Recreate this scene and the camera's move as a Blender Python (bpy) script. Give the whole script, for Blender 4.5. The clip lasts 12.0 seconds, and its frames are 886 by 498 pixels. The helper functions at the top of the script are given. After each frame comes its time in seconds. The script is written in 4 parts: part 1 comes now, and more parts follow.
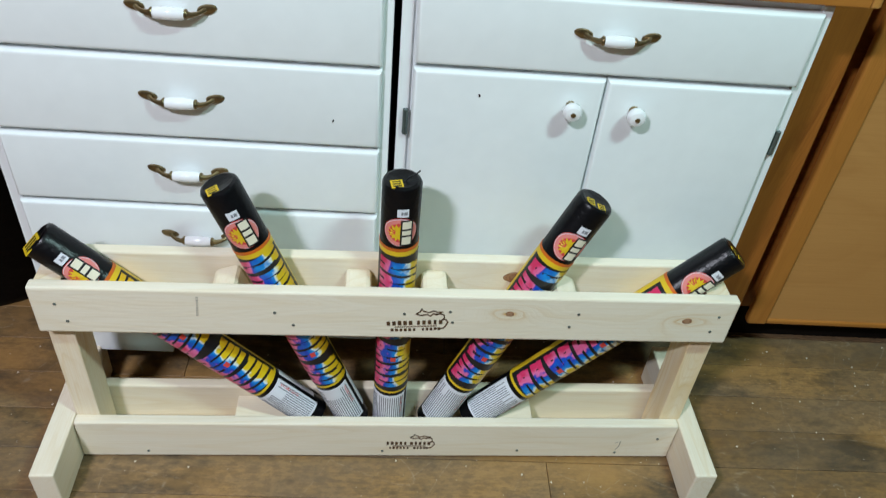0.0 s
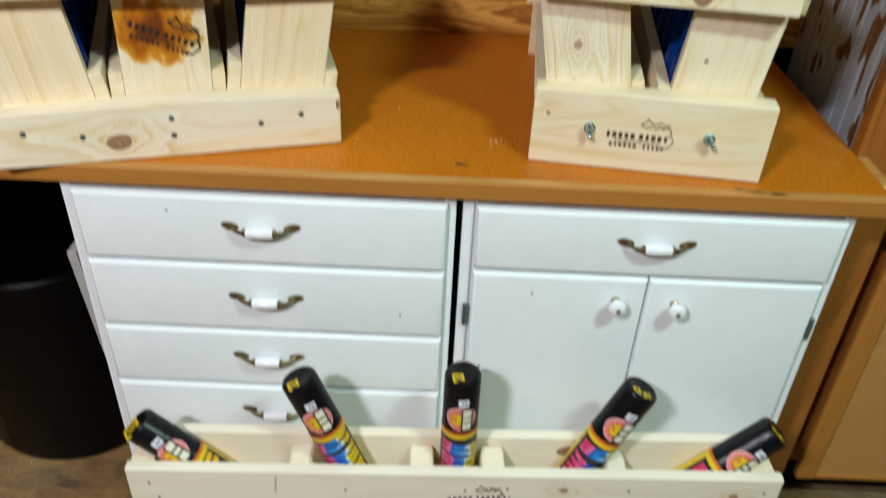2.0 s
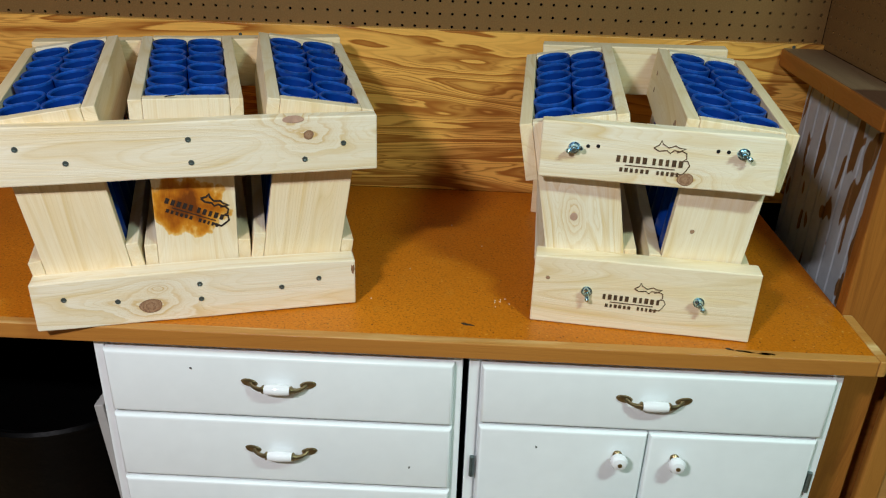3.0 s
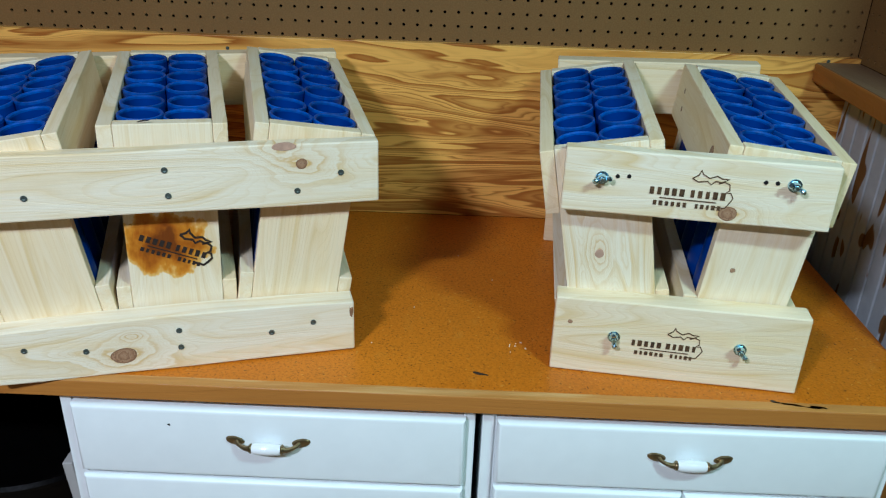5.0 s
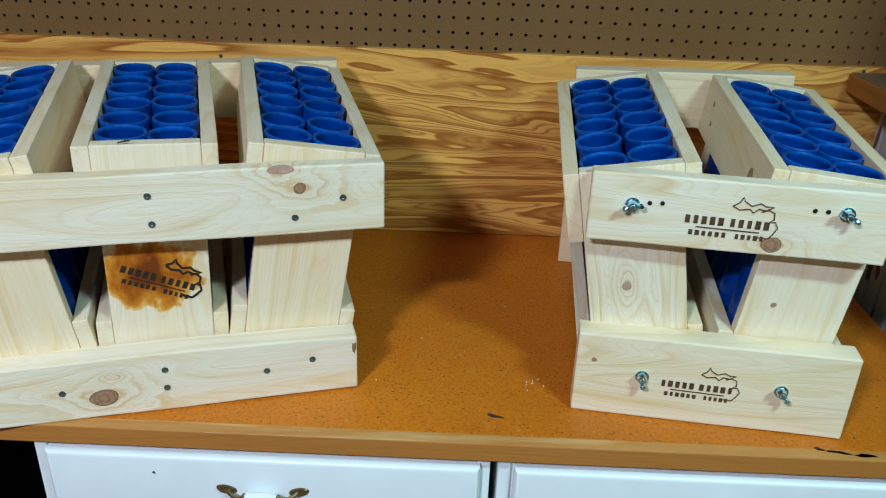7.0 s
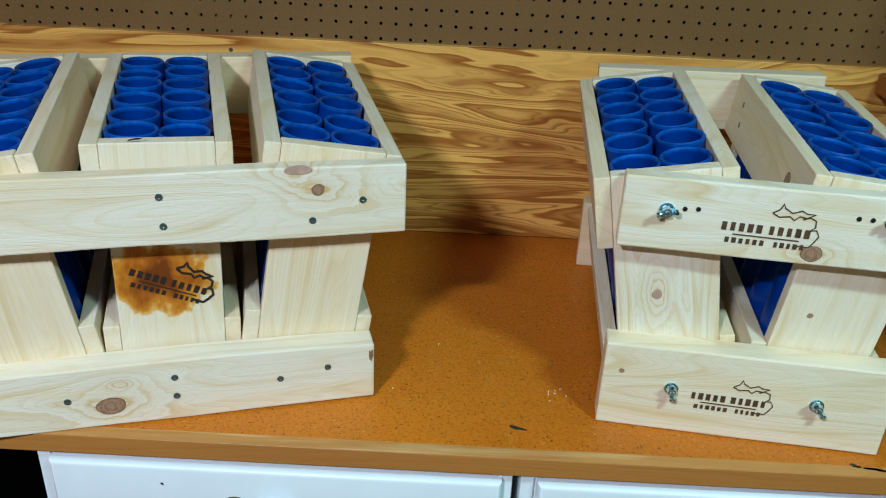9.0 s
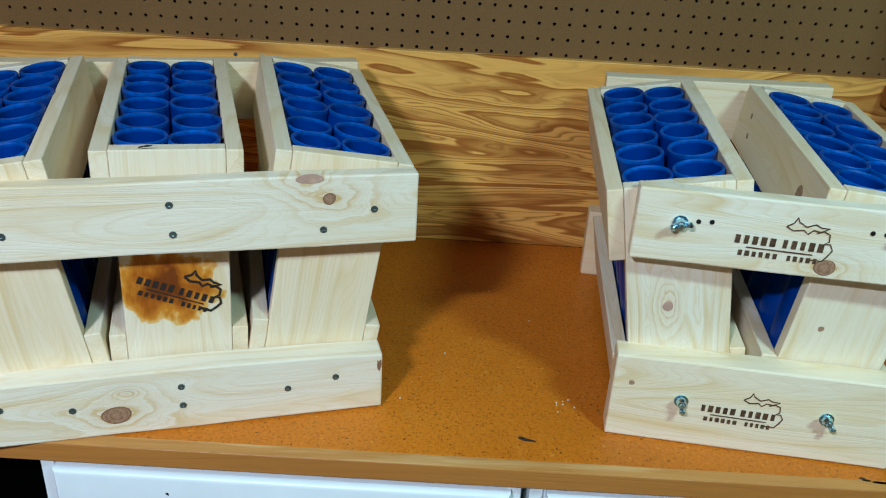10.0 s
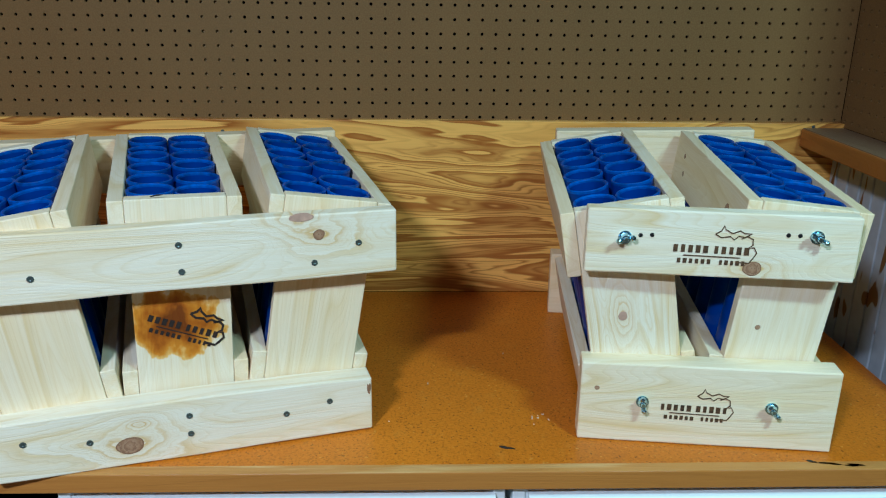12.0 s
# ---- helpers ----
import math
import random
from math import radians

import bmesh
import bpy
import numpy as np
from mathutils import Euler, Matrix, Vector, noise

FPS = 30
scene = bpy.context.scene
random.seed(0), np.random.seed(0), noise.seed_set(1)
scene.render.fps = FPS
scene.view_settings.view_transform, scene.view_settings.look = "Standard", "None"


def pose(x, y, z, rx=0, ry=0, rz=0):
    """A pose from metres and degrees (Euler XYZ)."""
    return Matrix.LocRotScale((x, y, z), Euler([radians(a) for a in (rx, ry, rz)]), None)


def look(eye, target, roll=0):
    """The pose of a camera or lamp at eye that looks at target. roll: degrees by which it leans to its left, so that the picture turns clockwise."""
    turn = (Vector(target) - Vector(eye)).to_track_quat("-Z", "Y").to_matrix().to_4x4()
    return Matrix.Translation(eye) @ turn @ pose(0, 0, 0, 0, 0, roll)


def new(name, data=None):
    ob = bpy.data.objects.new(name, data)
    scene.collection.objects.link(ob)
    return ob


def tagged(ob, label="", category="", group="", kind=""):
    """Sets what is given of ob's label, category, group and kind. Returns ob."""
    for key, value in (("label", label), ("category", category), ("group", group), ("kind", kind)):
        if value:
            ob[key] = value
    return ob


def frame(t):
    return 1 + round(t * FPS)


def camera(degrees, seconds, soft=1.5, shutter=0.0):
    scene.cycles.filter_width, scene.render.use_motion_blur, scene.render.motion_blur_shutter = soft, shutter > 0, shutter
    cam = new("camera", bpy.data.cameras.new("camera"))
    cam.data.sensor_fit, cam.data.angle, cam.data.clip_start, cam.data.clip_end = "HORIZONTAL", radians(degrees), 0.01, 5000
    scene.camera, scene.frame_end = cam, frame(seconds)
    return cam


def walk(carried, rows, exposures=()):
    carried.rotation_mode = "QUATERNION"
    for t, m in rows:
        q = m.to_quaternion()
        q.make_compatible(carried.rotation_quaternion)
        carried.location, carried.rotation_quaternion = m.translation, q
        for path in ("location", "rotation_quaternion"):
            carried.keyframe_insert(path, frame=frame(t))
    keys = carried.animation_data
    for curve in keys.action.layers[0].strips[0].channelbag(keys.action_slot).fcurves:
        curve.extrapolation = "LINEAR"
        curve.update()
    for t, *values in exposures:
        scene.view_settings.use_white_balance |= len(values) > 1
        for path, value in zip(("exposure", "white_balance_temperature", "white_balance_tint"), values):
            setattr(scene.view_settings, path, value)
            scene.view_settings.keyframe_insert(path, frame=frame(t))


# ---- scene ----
cam = camera(58.2, 12.0, soft=1.15, shutter=0.5)
PATH = [
    (0, (-0.024, 0.005, 1.204), (0.115, 1.53, -0.083), 6.1),
    (0.5, (-0.026, -0.024, 1.182), (0.105, 1.484, -0.125), 5.8),
    (1, (-0.033, -0.035, 1.171), (0.083, 1.458, -0.155), 5.2),
    (1.2, (-0.037, -0.036, 1.179), (0.072, 1.456, -0.148), 4.9),
    (1.3, (-0.035, -0.034, 1.192), (0.050, 1.469, -0.109), 4.6),
    (1.4, (-0.033, -0.032, 1.206), (0.044, 1.482, -0.096), 4.2),
    (1.5, (-0.029, -0.024, 1.238), (0.022, 1.538, -0.012), 3.6),
    (1.7, (-0.056, 0.014, 1.337), (0.01, 1.584, 0.1), 3.8),
    (2, (-0.054, 0.013, 1.401), (-0.042, 1.663, 0.271), 2.8),
    (2.2, (-0.057, 0.008, 1.433), (-0.057, 1.702, 0.371), 2.4),
    (2.5, (-0.053, -0.012, 1.474), (-0.081, 1.747, 0.522), 2.2),
    (3, (-0.047, -0.025, 1.495), (-0.082, 1.774, 0.621), 2.0),
    (5, (-0.072, 0.113, 1.477), (-0.094, 1.921, 0.622), 2.0),
    (5.5, (-0.076, 0.155, 1.466), (-0.098, 1.961, 0.609), 2.1),
    (6, (-0.078, 0.183, 1.47), (-0.098, 1.99, 0.612), 2.1),
    (6.5, (-0.08, 0.204, 1.47), (-0.101, 2.01, 0.612), 2.1),
    (7, (-0.091, 0.217, 1.471), (-0.11, 2.024, 0.615), 2.1),
    (9, (-0.121, 0.258, 1.463), (-0.135, 2.06, 0.596), 2.7),
    (9.5, (-0.136, 0.26, 1.469), (-0.132, 2.067, 0.613), 3.4),
    (10, (-0.145, 0.267, 1.467), (-0.136, 2.072, 0.607), 3.5),
    (10.5, (-0.155, 0.26, 1.467), (-0.142, 2.072, 0.621), 3.0),
    (11, (-0.159, 0.249, 1.466), (-0.131, 2.089, 0.682), 1.7),
    (11.5, (-0.159, 0.239, 1.454), (-0.121, 2.078, 0.67), 1.7),
    (11.7, (-0.161, 0.231, 1.451), (-0.117, 2.071, 0.667), 1.9),
    (11.8, (-0.149, 0.123, 1.435), (-0.078, 2.018, 0.8), 0.8),
    (11.9, (-0.149, 0.123, 1.435), (-0.078, 2.018, 0.8), 0.8),
    (12, (-0.149, 0.123, 1.435), (-0.078, 2.018, 0.8), 0.8),
]
walk(cam, [(t, look(eye, target, roll)) for t, eye, target, roll in PATH],
     [(0, -0.19, 5950, 8), (1.0, -0.18, 6750, 11), (1.5, -0.10, 6150, 10), (2.2, -0.22, 6350, 9), (3, -0.26, 6350, 9), (5, -0.27, 5350, 4), (8.8, -0.28, 5250, 2.5), (12, -0.25, 4950, -1)])

# ---- world and lamps ----
world = bpy.data.worlds.new("world")
scene.world = world
world.use_nodes = True
world.node_tree.nodes["Background"].inputs[0].default_value = (0.9, 0.95, 1.0, 1)
world.node_tree.nodes["Background"].inputs[1].default_value = 0.005
scene.view_settings.exposure = 0.0


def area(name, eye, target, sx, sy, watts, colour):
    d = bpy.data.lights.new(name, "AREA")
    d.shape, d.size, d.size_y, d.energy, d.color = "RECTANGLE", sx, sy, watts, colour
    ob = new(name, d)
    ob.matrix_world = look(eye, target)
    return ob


area("ceiling_lamp_light", (-0.92, -0.70, 2.40), (-0.92, -0.70, 0), 0.26, 0.12, 79, (0.95, 0.915, 0.96))
area("ceiling_lamp_light", (0.85, -0.05, 2.40), (0.85, -0.05, 0), 0.36, 0.14, 36, (0.72, 1.0, 0.90))
# Weak wide fill added to lift upward faces; no third fixture is seen.
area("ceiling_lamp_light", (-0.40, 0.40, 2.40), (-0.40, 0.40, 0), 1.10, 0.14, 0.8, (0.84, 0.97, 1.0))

# ---- materials ----


def mat(name, rough=0.5, metal=0.0):
    m = bpy.data.materials.new(name)
    m.use_nodes = True
    nt = m.node_tree
    b = nt.nodes["Principled BSDF"]
    b.inputs["Roughness"].default_value = rough
    b.inputs["Metallic"].default_value = metal
    return m, nt, b


def node(nt, kind, **props):
    n = nt.nodes.new(kind)
    for k, v in props.items():
        setattr(n, k, v)
    return n


def coords(nt, scale=(1, 1, 1), jitter=0.0):
    """Object coordinates, stretched, moved by a chance amount per object."""
    tc = node(nt, "ShaderNodeTexCoord")
    mp = node(nt, "ShaderNodeMapping")
    mp.inputs["Scale"].default_value = scale
    nt.links.new(tc.outputs["Object"], mp.inputs["Vector"])
    if jitter:
        oi = node(nt, "ShaderNodeObjectInfo")
        mul = node(nt, "ShaderNodeVectorMath", operation="SCALE")
        mul.inputs[0].default_value = (jitter, jitter * 0.37, jitter * 0.71)
        nt.links.new(oi.outputs["Random"], mul.inputs["Scale"])
        nt.links.new(mul.outputs[0], mp.inputs["Location"])
    return mp.outputs[0]


def noise_node(nt, vec, scale, detail=3.0, rough=0.5, dist=0.0):
    n = node(nt, "ShaderNodeTexNoise")
    n.inputs["Scale"].default_value, n.inputs["Detail"].default_value = scale, detail
    n.inputs["Roughness"].default_value, n.inputs["Distortion"].default_value = rough, dist
    nt.links.new(vec, n.inputs["Vector"])
    return n.outputs["Fac"]


def ramp(nt, fac, stops):
    r = node(nt, "ShaderNodeValToRGB")
    while len(r.color_ramp.elements) < len(stops):
        r.color_ramp.elements.new(0.5)
    for e, (p, c) in zip(r.color_ramp.elements, stops):
        e.position, e.color = p, (*c, 1) if len(c) == 3 else c
    nt.links.new(fac, r.inputs[0])
    return r.outputs[0]


def math_node(nt, op, a, b=None):
    n = node(nt, "ShaderNodeMath", operation=op)
    for i, v in enumerate((a, b)):
        if v is None:
            continue
        if isinstance(v, (int, float)):
            n.inputs[i].default_value = v
        else:
            nt.links.new(v, n.inputs[i])
    return n.outputs[0]


def mix(nt, fac, a, b, mode="MIX"):
    n = node(nt, "ShaderNodeMix", data_type="RGBA", blend_type=mode)
    for i, v in ((0, fac), (6, a), (7, b)):
        if isinstance(v, (int, float)):
            n.inputs[i].default_value = v
        elif isinstance(v, tuple):
            n.inputs[i].default_value = (*v, 1)
        else:
            nt.links.new(v, n.inputs[i])
    return n.outputs[2]


def bump(nt, b, height, strength=0.2, distance=0.001):
    n = node(nt, "ShaderNodeBump")
    n.inputs["Strength"].default_value, n.inputs["Distance"].default_value = strength, distance
    nt.links.new(height, n.inputs["Height"])
    nt.links.new(n.outputs[0], b.inputs["Normal"])


def wood(name, light, dark, rough=0.55, along=1.3, across=12.0, rings=10.0, contrast=0.72, jitter=9.0, stain=None, edge=0.55, knots=(), warm=0.0, streak=0.0):
    """Sawn wood with its grain along the local x axis, bent round knots at local (x, y)."""
    m, nt, b = mat(name, rough)
    b.inputs["Specular IOR Level"].default_value = 0.3
    v = coords(nt, (along, across, across), jitter)
    field = noise_node(nt, v, 1.0, 2.0, 0.45, 0.3)
    near = None
    for kx, ky, reach in knots:
        d = offset_length(nt, (kx, ky, 0), (2.4 * reach, reach))
        d = math_node(nt, "ADD", d, math_node(nt, "MULTIPLY", math_node(nt, "SUBTRACT", noise_node(nt, coords(nt, (34, 70, 34)), 1.0, 3.0), 0.5), 0.9))
        k = math_node(nt, "DIVIDE", 1.0, math_node(nt, "ADD", 1.0, math_node(nt, "MULTIPLY", d, d)))
        field = math_node(nt, "ADD", field, math_node(nt, "MULTIPLY", k, 0.34))
        near = k if near is None else math_node(nt, "MAXIMUM", near, k)
    band = math_node(nt, "FRACT", math_node(nt, "MULTIPLY", field, rings))
    fine = math_node(nt, "FRACT", math_node(nt, "MULTIPLY", field, rings * 4.7))
    fibre = noise_node(nt, coords(nt, (9, 520, 520), jitter), 1.0, 3.0, 0.6)
    blotch = noise_node(nt, coords(nt, (5, 26, 26), jitter), 1.0, 3.0)
    grain = ramp(nt, band, [(0.0, (0, 0, 0)), (edge, (0.18, 0.18, 0.18)), (0.88, (1, 1, 1)), (1.0, (0, 0, 0))])
    thin = ramp(nt, fine, [(0.0, (0, 0, 0)), (0.6, (0.05, 0.05, 0.05)), (0.9, (1, 1, 1)), (1.0, (0, 0, 0))])
    patch = ramp(nt, blotch, [(0.38, (0.22, 0.22, 0.22)), (0.66, (1, 1, 1))])
    f = math_node(nt, "MULTIPLY", math_node(nt, "MULTIPLY", grain, patch), contrast)
    oi = node(nt, "ShaderNodeObjectInfo")
    tone = mix(nt, math_node(nt, "MULTIPLY", oi.outputs["Random"], warm), light, tuple(c * k for c, k in zip(light, (1.0, 0.89, 0.72))))
    col = mix(nt, f, tone, dark)
    col = mix(nt, math_node(nt, "MULTIPLY", math_node(nt, "MULTIPLY", thin, patch), contrast * 0.5), col, dark)
    col = mix(nt, ramp(nt, fibre, [(0.38, (0, 0, 0)), (0.75, (0.30, 0.30, 0.30))]), col, dark)
    if streak:
        run = noise_node(nt, coords(nt, (2.6, 34, 34), jitter * 1.7), 1.0, 4.0, 0.55, 0.25)
        col = mix(nt, math_node(nt, "MULTIPLY", ramp(nt, run, [(0.50, (0, 0, 0)), (0.60, (0.55, 0.55, 0.55)), (0.70, (1, 1, 1))]), streak), col, (0.80, 0.585, 0.27))
    if near is not None:
        k = math_node(nt, "MULTIPLY", math_node(nt, "POWER", near, 1.6), math_node(nt, "ADD", math_node(nt, "MULTIPLY", grain, 1.0), 0.14))
        col = mix(nt, k, col, (0.66, 0.43, 0.16))
    if stain:
        centre, size = stain
        ln = offset_length(nt, centre, size)
        wob = noise_node(nt, coords(nt, (30, 42, 1)), 1.0, 3.0)
        d = math_node(nt, "ADD", ln, math_node(nt, "MULTIPLY", math_node(nt, "SUBTRACT", wob, 0.5), 1.5))
        tint = ramp(nt, d, [(0.30, (0.20, 0.055, 0.003)), (0.52, (0.46, 0.150, 0.004)), (0.80, (0.70, 0.32, 0.025)), (0.94, (0.90, 0.64, 0.24)), (1.06, (1, 1, 1))])
        col = mix(nt, 1.0, col, tint, "MULTIPLY")
    nt.links.new(col, b.inputs["Base Color"])
    relief = math_node(nt, "ADD", math_node(nt, "MULTIPLY", fibre, 0.7), math_node(nt, "MULTIPLY", thin, -0.35))
    saw = noise_node(nt, coords(nt, (60, 140, 140), jitter), 1.0, 3.0, 0.6)
    relief = math_node(nt, "ADD", relief, math_node(nt, "MULTIPLY", saw, 0.8))
    bump(nt, b, relief, 0.42, 0.0009)
    return m


def offset_length(nt, centre, size):
    """Distance from a local point in the x-y plane, in units of size."""
    tc = node(nt, "ShaderNodeTexCoord")
    sub = node(nt, "ShaderNodeVectorMath", operation="SUBTRACT")
    nt.links.new(tc.outputs["Object"], sub.inputs[0])
    sub.inputs[1].default_value = centre
    sc = node(nt, "ShaderNodeVectorMath", operation="MULTIPLY")
    nt.links.new(sub.outputs[0], sc.inputs[0])
    sc.inputs[1].default_value = (1 / size[0], 1 / size[1], 0)
    ln = node(nt, "ShaderNodeVectorMath", operation="LENGTH")
    nt.links.new(sc.outputs[0], ln.inputs[0])
    return ln.outputs["Value"]


PINE_L, PINE_D = (0.88, 0.795, 0.635), (0.71, 0.52, 0.24)
M_PINE = wood("pine", PINE_L, PINE_D, streak=0.42, warm=1.0)
M_PINE_FAN_LOW = wood("knotty_pine_rail", PINE_L, PINE_D, streak=0.42, knots=((-0.074, -0.012, 0.018), (-0.060, 0.016, 0.007)))
M_PINE_FAN_UP = wood("knotty_pine_rail", PINE_L, PINE_D, streak=0.42, knots=((0.174, 0.015, 0.016), (0.153, 0.040, 0.012)))
M_PINE_DUO_UP = wood("knotty_pine_rail", PINE_L, PINE_D, streak=0.42, knots=((0.041, -0.028, 0.014),))
# Floor rack pine: smooth, its grain washed out by strong light put into the colour.
M_PINE_PALE = wood("pale_planed_pine", (0.85, 0.795, 0.665), (0.72, 0.585, 0.36), contrast=0.36, streak=0.10, warm=0.3)
M_PINE_LOW_UP = wood("knotty_pine_rail", (0.85, 0.795, 0.665), (0.72, 0.585, 0.36), contrast=0.30, streak=0.08, knots=((0.169, 0.0115, 0.010), (0.4465, 0.0035, 0.011)), rings=7.0)
M_PINE_PANEL = wood("knotty_pine_panel", PINE_L, PINE_D, streak=0.42, knots=((0.005, 0.012, 0.012),), contrast=0.95, rings=14.0)
M_PINE_STAIN = wood("stained_pine", PINE_L, PINE_D, streak=0.42, stain=((-0.004, 0.012, 0), (0.050, 0.056)), warm=0.5)
M_BROWN = wood("varnished_brown_wood", (0.36, 0.130, 0.022), (0.18, 0.056, 0.010), 0.35, 1.2, 12, 6, 0.6)
M_EDGE = wood("pine_edging", (0.43, 0.178, 0.033), (0.30, 0.108, 0.018), 0.35, 0.8, 10, 4, 0.4)
# Paler than the front edging: worn varnish, plus light on the top put into the colour.
M_EDGETOP = wood("worn_pine_edging", (0.52, 0.255, 0.062), (0.36, 0.135, 0.025), 0.4, 1.5, 14, 6, 0.7, streak=0.75)
# Grey-brown that paints in the gloss reflection on the ledge's upper face.
M_LEDGETOP = wood("dusty_worn_brown_wood", (0.215, 0.135, 0.078), (0.13, 0.074, 0.040), 0.42, 1.2, 12, 5, 0.5)
M_DOOR = wood("tan_door_panel", (0.50, 0.255, 0.078), (0.38, 0.17, 0.045), 0.4, 0.8, 3, 4, 0.4)


def plywood():
    m, nt, b = mat("rotary_cut_plywood", 0.36)
    b.inputs["Specular IOR Level"].default_value = 0.3
    warp = noise_node(nt, coords(nt, (1.05, 1.0, 8.0)), 1.0, 4.0, 0.44, 0.7)
    ripple = noise_node(nt, coords(nt, (9, 1, 60)), 1.0, 2.0)
    field = math_node(nt, "ADD", warp, math_node(nt, "MULTIPLY", ripple, 0.022))
    band = math_node(nt, "FRACT", math_node(nt, "MULTIPLY", field, 12.0))
    thin = math_node(nt, "FRACT", math_node(nt, "MULTIPLY", field, 48.0))
    fibre = noise_node(nt, coords(nt, (7, 1, 420)), 1.0, 3.0, 0.6)
    patch = noise_node(nt, coords(nt, (1.2, 1, 5)), 1.0, 3.0)
    g = ramp(nt, band, [(0.0, (0, 0, 0)), (0.40, (0.06, 0.06, 0.06)), (0.70, (0.45, 0.45, 0.45)), (0.93, (1, 1, 1)), (1.0, (0, 0, 0))])
    k = ramp(nt, thin, [(0.0, (0, 0, 0)), (0.45, (0.1, 0.1, 0.1)), (0.80, (1, 1, 1)), (1.0, (0, 0, 0))])
    col = mix(nt, g, (0.93, 0.51, 0.110), (0.36, 0.112, 0.013))
    col = mix(nt, math_node(nt, "MULTIPLY", k, ramp(nt, patch, [(0.36, (0.2, 0.2, 0.2)), (0.58, (0.9, 0.9, 0.9))])), col, (0.40, 0.145, 0.025))
    col = mix(nt, ramp(nt, fibre, [(0.48, (0, 0, 0)), (0.78, (0.28, 0.28, 0.28))]), col, (0.45, 0.19, 0.04))
    nt.links.new(col, b.inputs["Base Color"])
    bump(nt, b, fibre, 0.12, 0.0005)
    return m


M_PLY = plywood()


def hardboard():
    m, nt, b = mat("orange_hardboard_worktop", 0.38)
    b.inputs["Specular IOR Level"].default_value = 0.3
    big = noise_node(nt, coords(nt, (3, 3, 3)), 1.0, 4.0)
    fleck = noise_node(nt, coords(nt, (240, 240, 240)), 1.0, 4.0, 0.75)
    spots = noise_node(nt, coords(nt, (250, 250, 250)), 1.0, 1.0)
    pale = noise_node(nt, coords(nt, (150, 170, 150)), 1.0, 1.0)
    worn = noise_node(nt, coords(nt, (26, 14, 14)), 1.0, 6.0, 0.7)
    col = mix(nt, ramp(nt, big, [(0.35, (0, 0, 0)), (0.7, (1, 1, 1))]), (0.49, 0.140, 0.003), (0.62, 0.196, 0.006))
    col = mix(nt, ramp(nt, fleck, [(0.36, (0.8, 0.8, 0.8)), (0.49, (0, 0, 0))]), col, (0.33, 0.10, 0.005))
    col = mix(nt, ramp(nt, fleck, [(0.56, (0, 0, 0)), (0.72, (0.6, 0.6, 0.6))]), col, (0.66, 0.27, 0.022))
    col = mix(nt, ramp(nt, worn, [(0.58, (0, 0, 0)), (0.72, (0.35, 0.35, 0.35))]), col, (0.60, 0.26, 0.03))
    col = mix(nt, ramp(nt, pale, [(0.70, (0, 0, 0)), (0.76, (0.45, 0.45, 0.45))]), col, (0.72, 0.38, 0.07))
    col = mix(nt, ramp(nt, spots, [(0.68, (0, 0, 0)), (0.73, (0.8, 0.8, 0.8))]), col, (0.10, 0.028, 0.006))
    nt.links.new(col, b.inputs["Base Color"])
    nt.links.new(ramp(nt, big, [(0.3, (0.32, 0.32, 0.32)), (0.7, (0.5, 0.5, 0.5))]), b.inputs["Roughness"])
    return m


M_TOP = hardboard()


def plain(name, colour, rough=0.5, metal=0.0, vary=0.12, scale=40.0, relief=0.0, coat=0.0, gloss=0.5):
    m, nt, b = mat(name, rough, metal)
    n = noise_node(nt, coords(nt, (scale, scale, scale), 5.0), 1.0, 4.0)
    big = noise_node(nt, coords(nt, (scale / 9, scale / 9, scale / 9), 5.0), 1.0, 2.0)
    f = math_node(nt, "MULTIPLY", math_node(nt, "ADD", n, big), 0.5)
    lo = tuple(c * (1 - vary) for c in colour)
    hi = tuple(min(1, c * (1 + vary)) for c in colour)
    nt.links.new(mix(nt, ramp(nt, f, [(0.3, (0, 0, 0)), (0.7, (1, 1, 1))]), lo, hi), b.inputs["Base Color"])
    if relief:
        bump(nt, b, n, 0.5, relief)
    b.inputs["Coat Weight"].default_value = coat
    b.inputs["Specular IOR Level"].default_value = gloss
    return m


M_WHITE = plain("white_cabinet_paint", (0.82, 0.86, 0.87), 0.36, 0, 0.035, 30, 0.0002)
M_GREY = plain("pale_grey_board", (0.42, 0.42, 0.40), 0.7, 0, 0.1)
M_BRASS = plain("antique_brass", (0.27, 0.20, 0.10), 0.30, 0.9, 0.35, 120)
M_PORC = plain("white_porcelain", (0.85, 0.86, 0.88), 0.12, 0, 0.02, 20, 0, 0.5)
M_STEEL = plain("zinc_plated_steel", (0.50, 0.74, 0.96), 0.22, 1.0, 0.2, 200)
M_SCREW = plain("dark_screw_steel", (0.15, 0.19, 0.185), 0.38, 0.7, 0.3, 300)
M_BLUE = plain("blue_plastic_pipe", (0.0015, 0.032, 0.225), 0.36, 0, 0.18, 60, 0.0, 0.0, 0.38)
# Paler than the pipe: the rim highlight is painted in along with scuffs.
M_BLUERIM = plain("scuffed_blue_plastic_edge", (0.006, 0.066, 0.33), 0.40, 0, 0.6, 130)
M_BLACK = plain("black_glossy_wrap", (0.003, 0.003, 0.004), 0.30, 0, 0.3, 110, 0.0020, 0.0, 0.3)
M_BAG = plain("black_bin_liner", (0.0015, 0.0015, 0.0015), 0.34, 0, 0.3, 25, 0.003, 0.0, 0.08)
